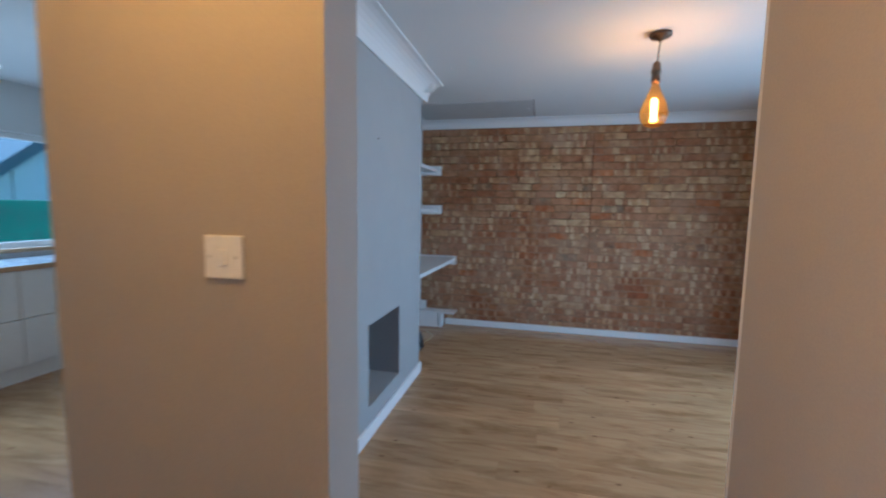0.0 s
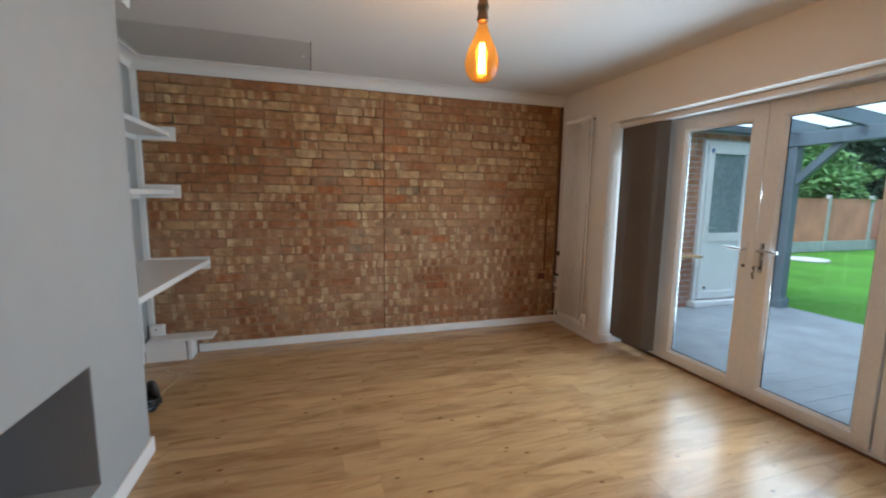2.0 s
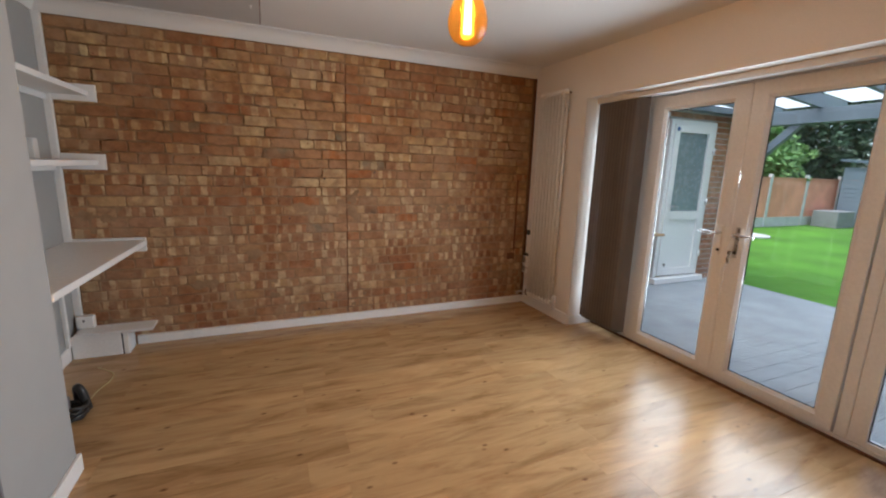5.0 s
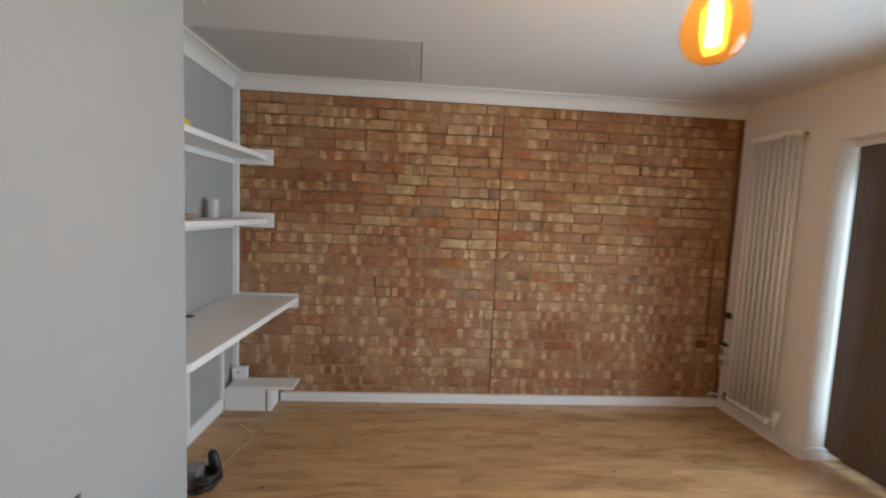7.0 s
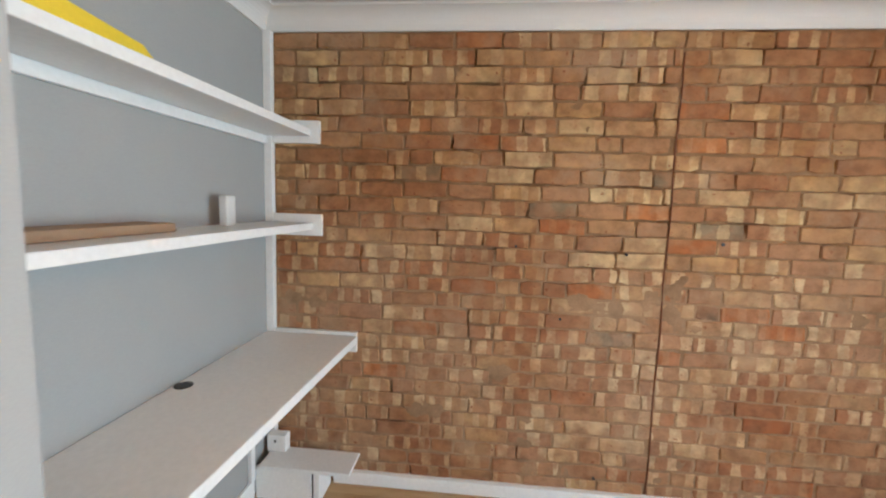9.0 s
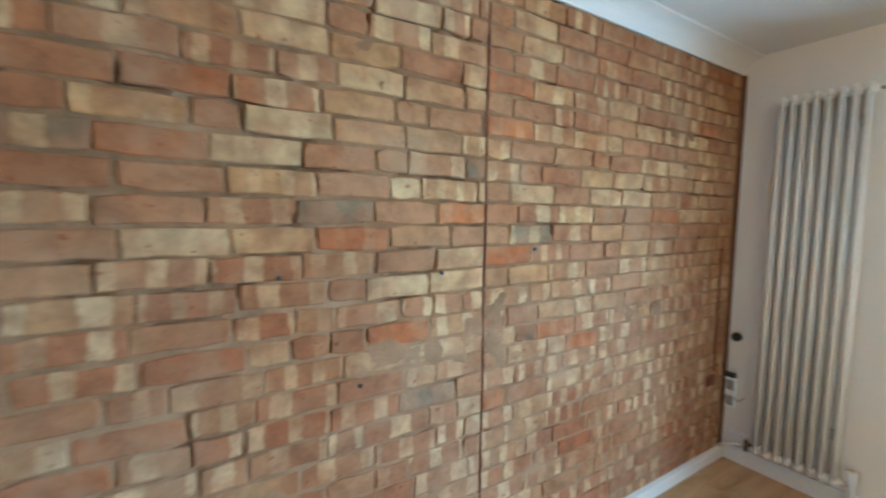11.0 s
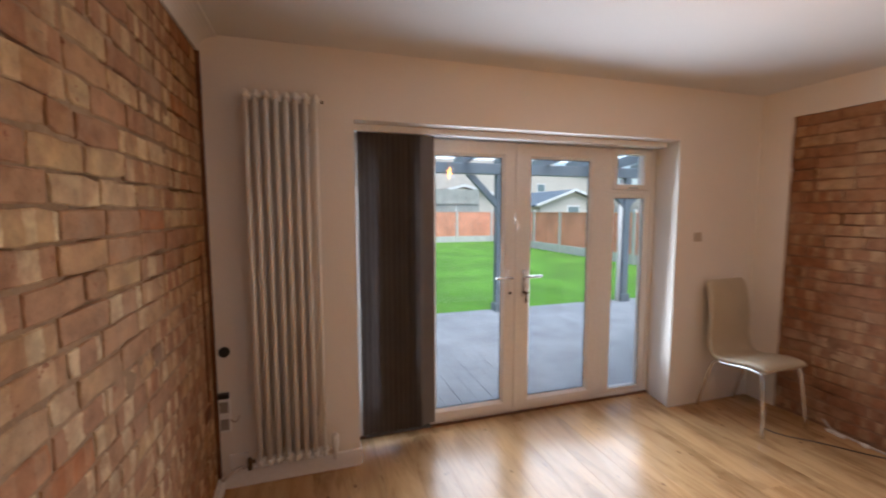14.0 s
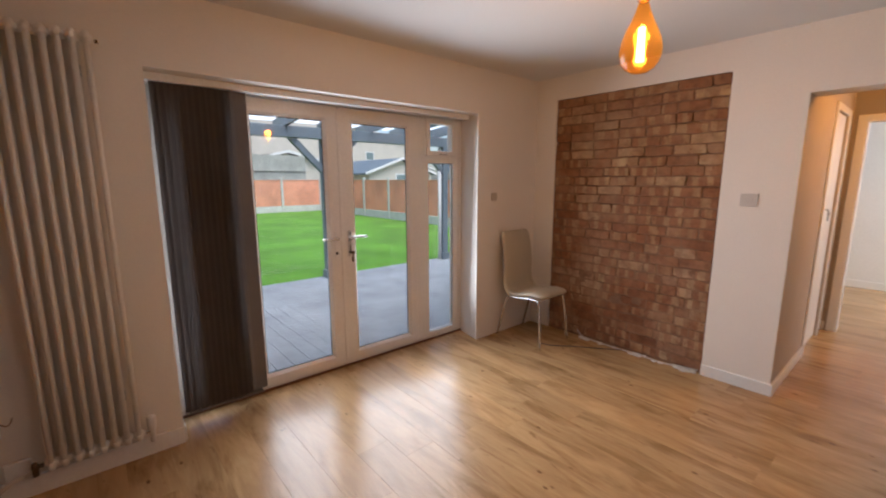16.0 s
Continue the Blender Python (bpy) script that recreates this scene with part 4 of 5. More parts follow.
# ---- chair ----
ch = thing("dining_chair", (2.42, 1.40, 0), "cream leatherette chair with curved back and chrome legs", "chair")
prof = [Vector((a, 0, b)) for a, b in ((2.165, 0.445), (2.185, 0.462), (2.26, 0.468), (2.36, 0.452), (2.46, 0.436), (2.525, 0.445), (2.565, 0.50), (2.578, 0.58), (2.575, 0.68), (2.585, 0.80), (2.61, 0.92), (2.632, 0.99))]
prof = curve_pts(prof, 4)
bm = bmesh.new()
grid = []
n = len(prof)
for i, q in enumerate(prof):
    d = (prof[min(i + 1, n - 1)] - prof[max(i - 1, 0)]).normalized()
    nrm = Vector((-d.z, 0, d.x))
    u = i / (n - 1)
    half = 0.205 - 0.012 * max(0, (u - 0.5) * 2) - 0.02 * max(0, (0.12 - u) / 0.12)
    if u > 0.93:
        half -= 0.03 * ((u - 0.93) / 0.07) ** 2
    ring = []
    for k in range(16):
        a = 2 * math.pi * k / 16
        cs, sn = math.cos(a), math.sin(a)
        yy = math.copysign(abs(cs) ** 0.35, cs) * half
        tt = math.copysign(abs(sn) ** 0.7, sn) * 0.024
        dish = -0.012 * (1 - (yy / half) ** 2) if u > 0.3 else 0
        ring.append(bm.verts.new(Vector((q.x, 1.40 + yy, q.z)) + nrm * (tt + dish)))
    grid.append(ring)
for a, b in zip(grid, grid[1:]):
    for k in range(16):
        bm.faces.new((a[k], a[(k + 1) % 16], b[(k + 1) % 16], b[k]))
bm.faces.new(grid[0][::-1])
bm.faces.new(grid[-1])
part("seat_and_back", bm, LEATHER, ch, "one-piece padded cream shell", smooth=True)
for y, s in ((1.215, -1), (1.585, 1)):
    bm = tube(bmesh.new(), curve_pts([(2.20, y, 0.425), (2.185, y + s * 0.002, 0.38), (2.16, y + s * 0.012, 0.18), (2.145, y + s * 0.02, 0.008)], 5), 0.0105, 10)
    part("leg", bm, CHROME, ch, "chrome front leg", smooth=True)
    bm = tube(bmesh.new(), curve_pts([(2.52, y, 0.405), (2.555, y, 0.36), (2.61, y + s * 0.003, 0.18), (2.652, y + s * 0.006, 0.008)], 5), 0.0105, 10)
    part("leg", bm, CHROME, ch, "chrome back leg", smooth=True)
    bm = tube(bmesh.new(), curve_pts([(2.19, y, 0.425), (2.30, y, 0.428), (2.42, y, 0.412), (2.52, y, 0.405)], 5), 0.0095, 10)
    part("side_rail", bm, CHROME, ch, "chrome side rail", smooth=True)
for x, z in ((2.20, 0.425), (2.515, 0.405)):
    part("cross_rail", tube(bmesh.new(), [(x, 1.215, z), (x, 1.585, z)], 0.009, 10), CHROME, ch, smooth=True)

# cables at the foot of the brick panel
bm = tube(bmesh.new(), curve_pts([(2.24, 1.46, 0.004), (2.14, 1.43, 0.004), (2.0, 1.30, 0.004), (1.85, 1.19, 0.004), (1.74, 1.10, 0.005), (1.68, 1.062, 0.01)], 6), 0.0035, 6)
part("black_cable", bm, BLACK, None, "thin black cable trailing across floor", smooth=True, category="cable")
bm = tube(bmesh.new(), curve_pts([(2.13, 1.045, 0.06), (2.07, 1.06, 0.02), (1.95, 1.055, 0.006), (1.75, 1.06, 0.006), (1.55, 1.055, 0.008), (1.35, 1.06, 0.006), (1.10, 1.05, 0.03)], 6), 0.006, 7)
part("grey_cable", bm, PLASTER, None, "lime-crusted cable along the foot of brickwork", smooth=True, category="cable")
rng = random.Random(8)
bm = bmesh.new()
for k in range(46):
    x = rng.choice((rng.uniform(1.13, 1.32), rng.uniform(1.16, 1.28), rng.uniform(1.5, 1.62), rng.uniform(1.35, 2.1)))
    y, s = 1.03 + rng.uniform(0.0, 0.05), rng.uniform(0.006, 0.030)
    ring = [(x + s * math.cos(a) * rng.uniform(0.6, 1.5), y + 0.6 * s * math.sin(a), 0.0) for a in (0, 1.1, 2.2, 3.3, 4.4, 5.4)]
    prism(bm, ring, (0, 0, rng.uniform(0.004, 0.016)))
part("plaster_crumbs", bm, CRUMB, None, "crumbled pale mortar at foot of brickwork", kind="stuff")

# ---- hall ----
hd = thing("door_3", (HX + 0.03, -0.34, 0), "closed white flush closet door in hall", "door", kind="structure")
part("door_leaf", boxes((HX + 0.012, HX + 0.05, -0.655, -0.025, 0.008, 1.995)), GLOSS, hd, bevel=0.003)
part("door_casing", boxes((HX - 0.014, HX - 0.0005, -0.02, 0.035, 0, 2.05), (HX - 0.014, HX - 0.0005, -0.715, -0.66, 0, 2.05), (HX - 0.014, HX - 0.0005, -0.66, -0.02, 2.0, 2.05)), GLOSS, hd, bevel=0.003)
bm = tube(bmesh.new(), [(HX + 0.011, -0.09, 1.22), (HX - 0.022, -0.09, 1.22), (HX - 0.03, -0.10, 1.20), (HX - 0.03, -0.10, 1.13)], 0.006, 8)
part("door_handle", bm, SATIN, hd, "small steel handle", smooth=True)
dc = thing("door_casing", (0.17, -0.95, 0), "white casing round the open bedroom doorway", "door casing", kind="structure")
part("jamb_casing", boxes((0.56, 0.625, -0.949, -0.932, 0, 2.03)), GLOSS, dc, bevel=0.003)
part("jamb_casing", boxes((-0.275, -0.21, -0.949, -0.932, 0, 2.03)), GLOSS, dc, bevel=0.003)
part("head_casing", boxes((-0.21, 0.56, -0.949, -0.932, 1.965, 2.03)), GLOSS, dc, bevel=0.003)
part("door_lining", boxes((0.551, 0.569, -1.07, -0.95, 0, 1.97), (-0.219, -0.201, -1.07, -0.95, 0, 1.97)), GLOSS, dc, bevel=0.002)
hl = thing("hall_lamp", (-0.28, 0.30, 2.2), "small warm hall pendant lamp", "pendant lamp")
part("flex", tube(bmesh.new(), [(-0.28, 0.30, C), (-0.28, 0.30, 2.29)], 0.004, 8), BLACK, hl)
b2 = part("bulb", lathe(bmesh.new(), -0.28, 0.30, [(0.012, 2.28), (0.02, 2.25), (0.03, 2.22), (0.03, 2.19), (0.02, 2.17), (0.004, 2.162)]), AMBER, hl, "amber bulb", smooth=True)
b2.visible_shadow = False

# ---- kitchen ----
KX = -3.53
for k in range(5):
    y0 = 0.0 + 0.6 * k
    u = thing("base_cabinet", (-3.78, y0 + 0.3, 0), "matt white handleless kitchen base cabinet with drawers", "cabinet", "kitchen base cabinets")
    part("carcass", boxes((-4.09, KX - 0.02, y0 + 0.001, y0 + 0.599, 0.13, 0.866)), KITCHEN, u)
    for z0, z1 in ((0.135, 0.49), (0.495, 0.862)):
        part("drawer_front", boxes((KX - 0.019, KX, y0 + 0.003, y0 + 0.597, z0, z1)), KITCHEN, u, bevel=0.003)
    part("drawer_handle", boxes((KX + 0.0005, KX + 0.012, y0 + 0.2, y0 + 0.4, 0.525, 0.532)), SATIN, u, "thin steel pull", bevel=0.002)
    part("plinth", boxes((KX - 0.07, KX - 0.05, y0 + 0.001, y0 + 0.599, 0, 0.128)), KITCHEN, u)
wt = thing("kitchen_worktop", (-3.78, 1.5, 0.85), "grey kitchen worktop with oak edging", "worktop")
part("slab", boxes((-4.095, KX + 0.012, -0.02, 3.02, 0.868, 0.905)), STONE, wt, bevel=0.003)
part("oak_edge", boxes((KX + 0.0125, KX + 0.03, -0.02, 3.02, 0.866, 0.905)), TIMBER, wt, "oak front edging", bevel=0.003)
part("kitchen_sill", boxes((-4.20, -4.06, KW0, KW1, 0.95, 0.983)), TIMBER, None, "oak kitchen window sill board", bevel=0.004, kind="structure")
kw = thing("window_3", (-4.18, 1.76, KZ0), "white upvc kitchen window", "window", kind="structure")
part("window_frame", frame_x(bmesh.new(), KW0, KW1, KZ0, KZ1, 0.05, -4.21, -4.15), UPVC, kw, bevel=0.004)
part("mullion", boxes((-4.205, -4.155, 1.60, 1.66, KZ0 + 0.05, KZ1 - 0.05)), UPVC, kw, bevel=0.004)
pane("pane", KW0 + 0.04, KW1 - 0.04, KZ0 + 0.04, KZ1 - 0.04, -4.182, kw)
for y in (1.2, 2.45):
    dl = thing("downlight", (-3.70, y, C - 0.01), "small recessed kitchen ceiling downlight, lit", "downlight", "kitchen downlights")
    part("bezel", lathe(bmesh.new(), -3.70, y, [(0.045, C - 0.001), (0.045, C - 0.006), (0.03, C - 0.008)], 24), GLOSS, dl, smooth=True)
    part("lens", lathe(bmesh.new(), -3.70, y, [(0.029, C - 0.0085), (0.029, C - 0.0105), (0.01, C - 0.011)], 24), DOWNLIGHT, dl, "glowing lens")

# ---- garden ----
G = -0.12
part("ground", boxes((-300, -5.2, -300, 300, G - 0.5, G - 0.01), (3.06, 300, -300, 300, G - 0.5, G - 0.01)), EARTH, None, "grass-covered ground reaching to the horizon", kind="structure")
part("lawn", boxes((6.43, 20.9, -4.8, 9.28, G - 0.009, G)), GRASS, None, "bright green close-cut lawn", kind="structure")
rng = random.Random(21)
verts, faces = [], []
for k in range(26000):
    x, y = 6.45 + 11 * rng.random() ** 1.5, rng.uniform(-4.7, 9.2)
    a, h, w = rng.uniform(0, 6.28), rng.uniform(0.006, 0.013), rng.uniform(0.003, 0.006)
    lx, ly = rng.uniform(-0.012, 0.012), rng.uniform(-0.012, 0.012)
    i = len(verts)
    verts += [(x - w * math.cos(a), y - w * math.sin(a), G), (x + w * math.cos(a), y + w * math.sin(a), G), (x + lx, y + ly, G + h)]
    faces.append((i, i + 1, i + 2))
me = bpy.data.meshes.new("grass_blades")
me.from_pydata(verts, [], faces)
me.materials.append(GRASS)
tagged(new("grass_blades", me), "short green grass blades on lawn", "grass", kind="stuff")

# decking: grooved boards that run out from the house
deck = thing("deck", (4.75, 1.7, G), "grey grooved composite garden decking", "deck", kind="structure")
part("deck_frame", boxes((3.08, 6.40, -2.95, 5.31, G - 0.005, -0.128)), SHADOWGAP, deck)
bm = bmesh.new()
W, L, T = 0.142, 3.33, 0.024
ring = []
for k in range(7):
    c = -W / 2 + W * (k + 0.5) / 7
    ring += [(-L / 2, c - 0.0075, 0.0), (-L / 2, c + 0.0055, 0.0)]
    if k < 6:
        ring += [(-L / 2, c + 0.0065, -0.003), (-L / 2, c + 0.0110, -0.003)]
ring = [(-L / 2, -W / 2, -T)] + [(-L / 2, -W / 2, -0.002)] + ring + [(-L / 2, W / 2, -0.002), (-L / 2, W / 2, -T)]
prism(bm, ring, (L, 0, 0))
bmesh.ops.recalc_face_normals(bm, faces=bm.faces)
board = bpy.data.meshes.new("deck_board")
bm.to_mesh(board)
bm.free()
board.materials.append(DECKMAT)
y = -2.88
while y < 5.26:
    ob = new("deck_board", board)
    ob.parent, ob.location = deck, Vector((4.745, y, -0.102)) - WORLD[deck]
    y += 0.1475
part("deck_edging", boxes((6.412, 6.428, -2.95, 5.31, G - 0.004, -0.101)), DECKMAT, deck, bevel=0.003)

# pergola with a clear roof
pg = thing("pergola", (4.8, 1.9, -0.1), "blue-grey timber pergola with translucent roof sheets", "pergola")
POSTS = (-3.3, -0.86, 1.575, 4.98)
for y in POSTS:
    part("post", boxes((6.24, 6.36, y - 0.06, y + 0.06, -0.099, 2.07)), PERGOLA, pg, bevel=0.008)
    part("post_base", boxes((6.215, 6.385, y - 0.085, y + 0.085, -0.100, 0.035)), PERGOLA, pg, bevel=0.008)
    for s in (-1, 1):
        if y + s * 0.6 > 5.25:
            continue
        a, b = Vector((6.30, y + s * 0.06, 1.56)), Vector((6.30, y + s * 0.56, 2.06))
        part("brace", prism(bmesh.new(), [(6.26, a.y, a.z), (6.26, a.y, a.z + 0.13), (6.26, b.y - s * 0.13, b.z), (6.26, b.y, b.z)], (0.08, 0, 0)), PERGOLA, pg, bevel=0.004)
part("downpipe", tube(bmesh.new(), [(6.31, -0.765, -0.098), (6.31, -0.765, 2.05)], 0.034, 12), UPVC, pg, "white plastic rain pipe", smooth=True)
part("beam", boxes((6.23, 6.37, -3.5, 5.25, 2.071, 2.235)), PERGOLA, pg, bevel=0.006)
part("wall_plate", boxes((3.061, 3.12, -3.5, 5.25, 2.50, 2.64)), PERGOLA, pg, bevel=0.006)
y = -3.45
while y < 5.3:
    part("rafter", prism(bmesh.new(), [(3.121, y - 0.025, 2.52), (3.121, y - 0.025, 2.645), (6.75, y - 0.025, 2.345), (6.75, y - 0.025, 2.236), (6.22, y - 0.025, 2.236)], (0, 0.05, 0)), PERGOLA, pg, bevel=0.003)
    if y < 5.0:
        for x0, x1 in ((3.13, 4.32), (4.36, 5.53), (5.57, 6.80)):
            z = lambda x: 2.652 + (x - 3.121) * (2.352 - 2.652) / (6.75 - 3.121)
            part("roof_sheet", prism(bmesh.new(), [(x0, y + 0.03, z(x0)), (x1, y + 0.03, z(x1)), (x1, y + 0.03, z(x1) + 0.008), (x0, y + 0.03, z(x0) + 0.008)], (0, 0.70 - 0.06, 0)), POLY, pg, "translucent sheet").visible_shadow = False
    y += 0.70
for x in (4.34, 5.55):
    z = 2.652 + (x - 3.121) * (2.352 - 2.652) / (6.75 - 3.121) - 0.07
    part("purlin", boxes((x - 0.025, x + 0.025, -3.5, 5.25, z, z + 0.06)), PERGOLA, pg, bevel=0.003)


# annex with its door
def brick_stuff(name, plane, a0, a1, z0, z1, skips, mat, parent, rng, course=0.076, unit=0.225):
    """A sheet of joined bricks that face south, with openings left out."""
    verts, faces, uvs = [], [], []
    row, z = 0, z0
    while z < z1:
        x = a0 - (row % 2) * unit / 2
        while x < a1:
            p0, p1 = max(x + 0.005, a0), min(x + unit - 0.005, a1)
            x += unit
            for s0, s1, sz in skips:
                if z < sz:
                    if p0 >= s0 and p1 <= s1:
                        p1 = p0
                    elif p0 < s0 < p1:
                        p1 = s0
                    elif p0 < s1 < p1:
                        p0 = s1
            if p1 - p0 < 0.02:
                continue
            d = rng.uniform(0.004, 0.010)
            i = len(verts)
            b = 0.004
            verts += [(p0, plane, z + 0.005), (p1, plane, z + 0.005), (p1, plane, z + course - 0.005), (p0, plane, z + course - 0.005), (p0 + b, plane - d, z + 0.005 + b), (p1 - b, plane - d, z + 0.005 + b), (p1 - b, plane - d, z + course - 0.005 - b), (p0 + b, plane - d, z + course - 0.005 - b)]
            faces += [(i + 4, i + 5, i + 6, i + 7), (i, i + 1, i + 5, i + 4), (i + 1, i + 2, i + 6, i + 5), (i + 2, i + 3, i + 7, i + 6), (i + 3, i, i + 4, i + 7)]
        z += course
        row += 1
    me = bpy.data.meshes.new(name)
    me.from_pydata(verts, [], faces)
    uv = me.uv_layers.new(name="UVMap")
    for l in me.loops:
        q = me.vertices[l.vertex_index].co
        uv.data[l.index].uv = (q.x, q.z)
    me.materials.append(mat)
    ob = new(name, me)
    if parent is not None:
        ob.parent, ob.location = parent, -WORLD[parent]
    return tagged(ob, kind="stuff")


ax = thing("annex", (5.0, 7.3, G), "red brick single-storey annex beside the deck", "building")
DX0, DX1, DZ = 5.10, 5.99, 2.13
part("annex_wall", boxes((3.06, DX0, 5.335, 5.5, G, 2.25), (DX1, 6.55, 5.335, 5.5, G, 2.25), (DX0, DX1, 5.335, 5.5, DZ, 2.25), (3.06, 6.55, 5.5, 9.2, G, 2.25)), coat("grey_mortar", (0.55, 0.52, 0.48), 0.95, 0.1, 5, 90, 0.5), ax)
brick_stuff("annex_bricks", 5.335, 3.07, 6.55, G, 2.2, [(DX0, DX1, DZ)], GARDEN_BRICK, ax, random.Random(2))
part("annex_roof", boxes((3.07, 6.7, 5.2, 9.3, 2.25, 2.33)), PERGOLA, ax, "blue-grey fascia and flat roof", bevel=0.005)
ad = thing("annex_door", (5.55, 5.33, -0.1), "closed white half-glazed upvc back door", "door")
ring = boxes((DX0 + 0.002, DX0 + 0.06, 5.29, 5.36, -0.02, DZ), (DX1 - 0.06, DX1 - 0.002, 5.29, 5.36, -0.02, DZ), (DX0 + 0.06, DX1 - 0.06, 5.29, 5.36, DZ - 0.06, DZ))
part("door_frame", ring, UPVC, ad, bevel=0.004)
a, b = DX0 + 0.063, DX1 - 0.063
part("leaf_frame", boxes((a, a + 0.10, 5.275, 5.34, 0.0, DZ - 0.063), (b - 0.10, b, 5.275, 5.34, 0.0, DZ - 0.063), (a + 0.10, b - 0.10, 5.275, 5.34, 0.0, 0.10), (a + 0.10, b - 0.10, 5.275, 5.34, 0.80, 0.91), (a + 0.10, b - 0.10, 5.275, 5.34, DZ - 0.16, DZ - 0.063)), UPVC, ad, bevel=0.004)
part("lower_panel", boxes((a + 0.10, b - 0.10, 5.295, 5.33, 0.10, 0.80)), UPVC, ad)
part("glass_panel", boxes((a + 0.10, b - 0.10, 5.30, 5.315, 0.91, DZ - 0.16)), FROST, ad, "obscured glass")
part("door_sill", boxes((DX0 - 0.05, DX1 + 0.04, 5.20, 5.335, -0.098, -0.02)), UPVC, ad, bevel=0.008)
bm = tube(bmesh.new(), [(a + 0.05, 5.274, 0.99), (a + 0.05, 5.225, 0.99), (a + 0.17, 5.222, 0.985)], 0.010, 8)
part("door_handle", bm, CHROME, ad, "chrome lever handle", smooth=True)
part("handle_plate", boxes((a + 0.035, a + 0.065, 5.264, 5.2745, 0.86, 1.05)), GLOSS, ad, bevel=0.003)
for z in (0.25, 1.0, 1.7):
    bm = tube(bmesh.new(), [(b + 0.03, 5.268, z), (b + 0.03, 5.268, z + 0.09)], 0.016, 10)
    part("hinge", bm, GLOSS, ad, "white hinge", smooth=True)
bm = tube(bmesh.new(), [(a + 0.11, 5.262, 0.16), (a + 0.11, 5.2745, 0.16)], 0.018, 14)
part("door_stop", bm, BRONZE, ad, "small round fitting")
bm = tube(bmesh.new(), [(a + 0.055, 5.270, DZ - 0.125), (a + 0.055, 5.2745, DZ - 0.125)], 0.03, 16)
part("round_badge", bm, coat("blue_sticker", (0.03, 0.10, 0.28), 0.4, 0.05, 8, 90, 0.0), ad, "round blue sticker")

ws = thing("wall_shelf", (4.86, 5.33, 0.45), "small timber shelf on bracket against annex brickwork", "shelf")
part("shelf_board", boxes((4.66, 5.03, 5.12, 5.324, 0.60, 0.632)), TIMBER, ws, bevel=0.004)
part("bracket", prism(bmesh.new(), [(4.74, 5.324, 0.45), (4.74, 5.324, 0.599), (4.74, 5.15, 0.599)], (0.035, 0, 0)), TIMBER, ws)


# fences
def fence_panel(label):
    t = thing("fence_panel", (0, 0, 0), label, "fence panel", "garden fence panels")
    bm = bmesh.new()
    for k in range(16):
        x = -0.87 + k * 0.1135
        prism(bm, [(x - 0.008, -0.006, 0.31), (x + 0.120, -0.018, 0.31), (x + 0.120, -0.004, 0.31), (x - 0.008, 0.006, 0.31)], (0, 0, 1.22))
    part("boards", bm, FENCE, t)
    part("capping", boxes((-0.88, 0.96, -0.03, 0.03, 1.531, 1.56)), FENCE, t)
    part("gravel_board", boxes((-0.88, 0.96, -0.022, 0.022, 0.0, 0.30)), CONCRETE, t, "pale concrete gravel board", bevel=0.006)
    part("concrete_post", boxes((-0.985, -0.882, -0.05, 0.05, 0.0, 1.66)), CONCRETE, t, "slotted concrete post", bevel=0.012)
    return t


first = fence_panel("orange-brown timber fence panel between concrete posts")
SP = 1.95
spots = [(20.6, 7.98 - SP * k, -90) for k in range(7)] + [(19.2 - SP * k, -4.8, 180) for k in range(7)] + [(7.8 + SP * k, 9.33, 0) for k in range(7)]
first.matrix_basis = pose(20.6, 7.98 - SP * 7, G, 0, 0, -90)
for x, y, a in spots:
    copy_thing(first, pose(x, y, G, 0, 0, a))

# grey fence and roofs beyond
of = thing("tall_fence", (23.0, -1.0, G), "tall weathered grey timber fence behind garden", "fence")
bm = bmesh.new()
for k in range(78):
    box(bm, 22.98 + 0.02 * (k % 2), 23.0 + 0.02 * (k % 2), -5.0 + k * 0.125, -5.0 + k * 0.125 + 0.13, G, 2.74 + 0.03 * math.sin(k * 1.3))
part("boards", bm, OLDFENCE, of)
for k in range(5):
    part("rail", boxes((22.93, 22.98, -5.0 + 2 * k, -3.02 + 2 * k, 1.9, 2.0)), OLDFENCE, of)


def house(x, y, w, d, eaves, ridge, wall, roof, label, windows):
    """A gabled house; the ridge runs along x, so a gable faces the garden."""
    t = thing("house", (x, y, G), label, "house", "houses beyond the fence")
    bm = boxes((x, x + d, y - w / 2, y + w / 2, G, eaves))
    prism(bm, [(x, y - w / 2, eaves), (x, y + w / 2, eaves), (x, y, ridge - 0.1)], (d, 0, 0))
    part("wall", bm, wall, t)
    o = 0.45
    for s in (-1, 1):
        lip = (y + s * (w / 2 + o), eaves - o * (ridge - eaves) / (w / 2))
        part("roof_slope", prism(bmesh.new(), [(x - 0.3, *lip), (x - 0.3, y, ridge), (x - 0.3, y, ridge + 0.12), (x - 0.3, lip[0], lip[1] + 0.12)], (d + 0.6, 0, 0)), roof, t)
        part("barge_board", prism(bmesh.new(), [(x - 0.36, *lip), (x - 0.36, y, ridge - 0.02), (x - 0.36, y, ridge + 0.18), (x - 0.36, lip[0], lip[1] + 0.18)], (0.05, 0, 0)), GLOSS, t, "white barge board")
    for wy, wz in windows:
        wn_ = part("window", boxes((x - 0.05, x - 0.002, y + wy - 0.55, y + wy + 0.55, wz, wz + 1.0)), GLOSS, t, "white window frame")
        part("pane", boxes((x - 0.06, x - 0.051, y + wy - 0.45, y + wy + 0.45, wz + 0.1, wz + 0.9)), FROST, wn_, "dark glass")


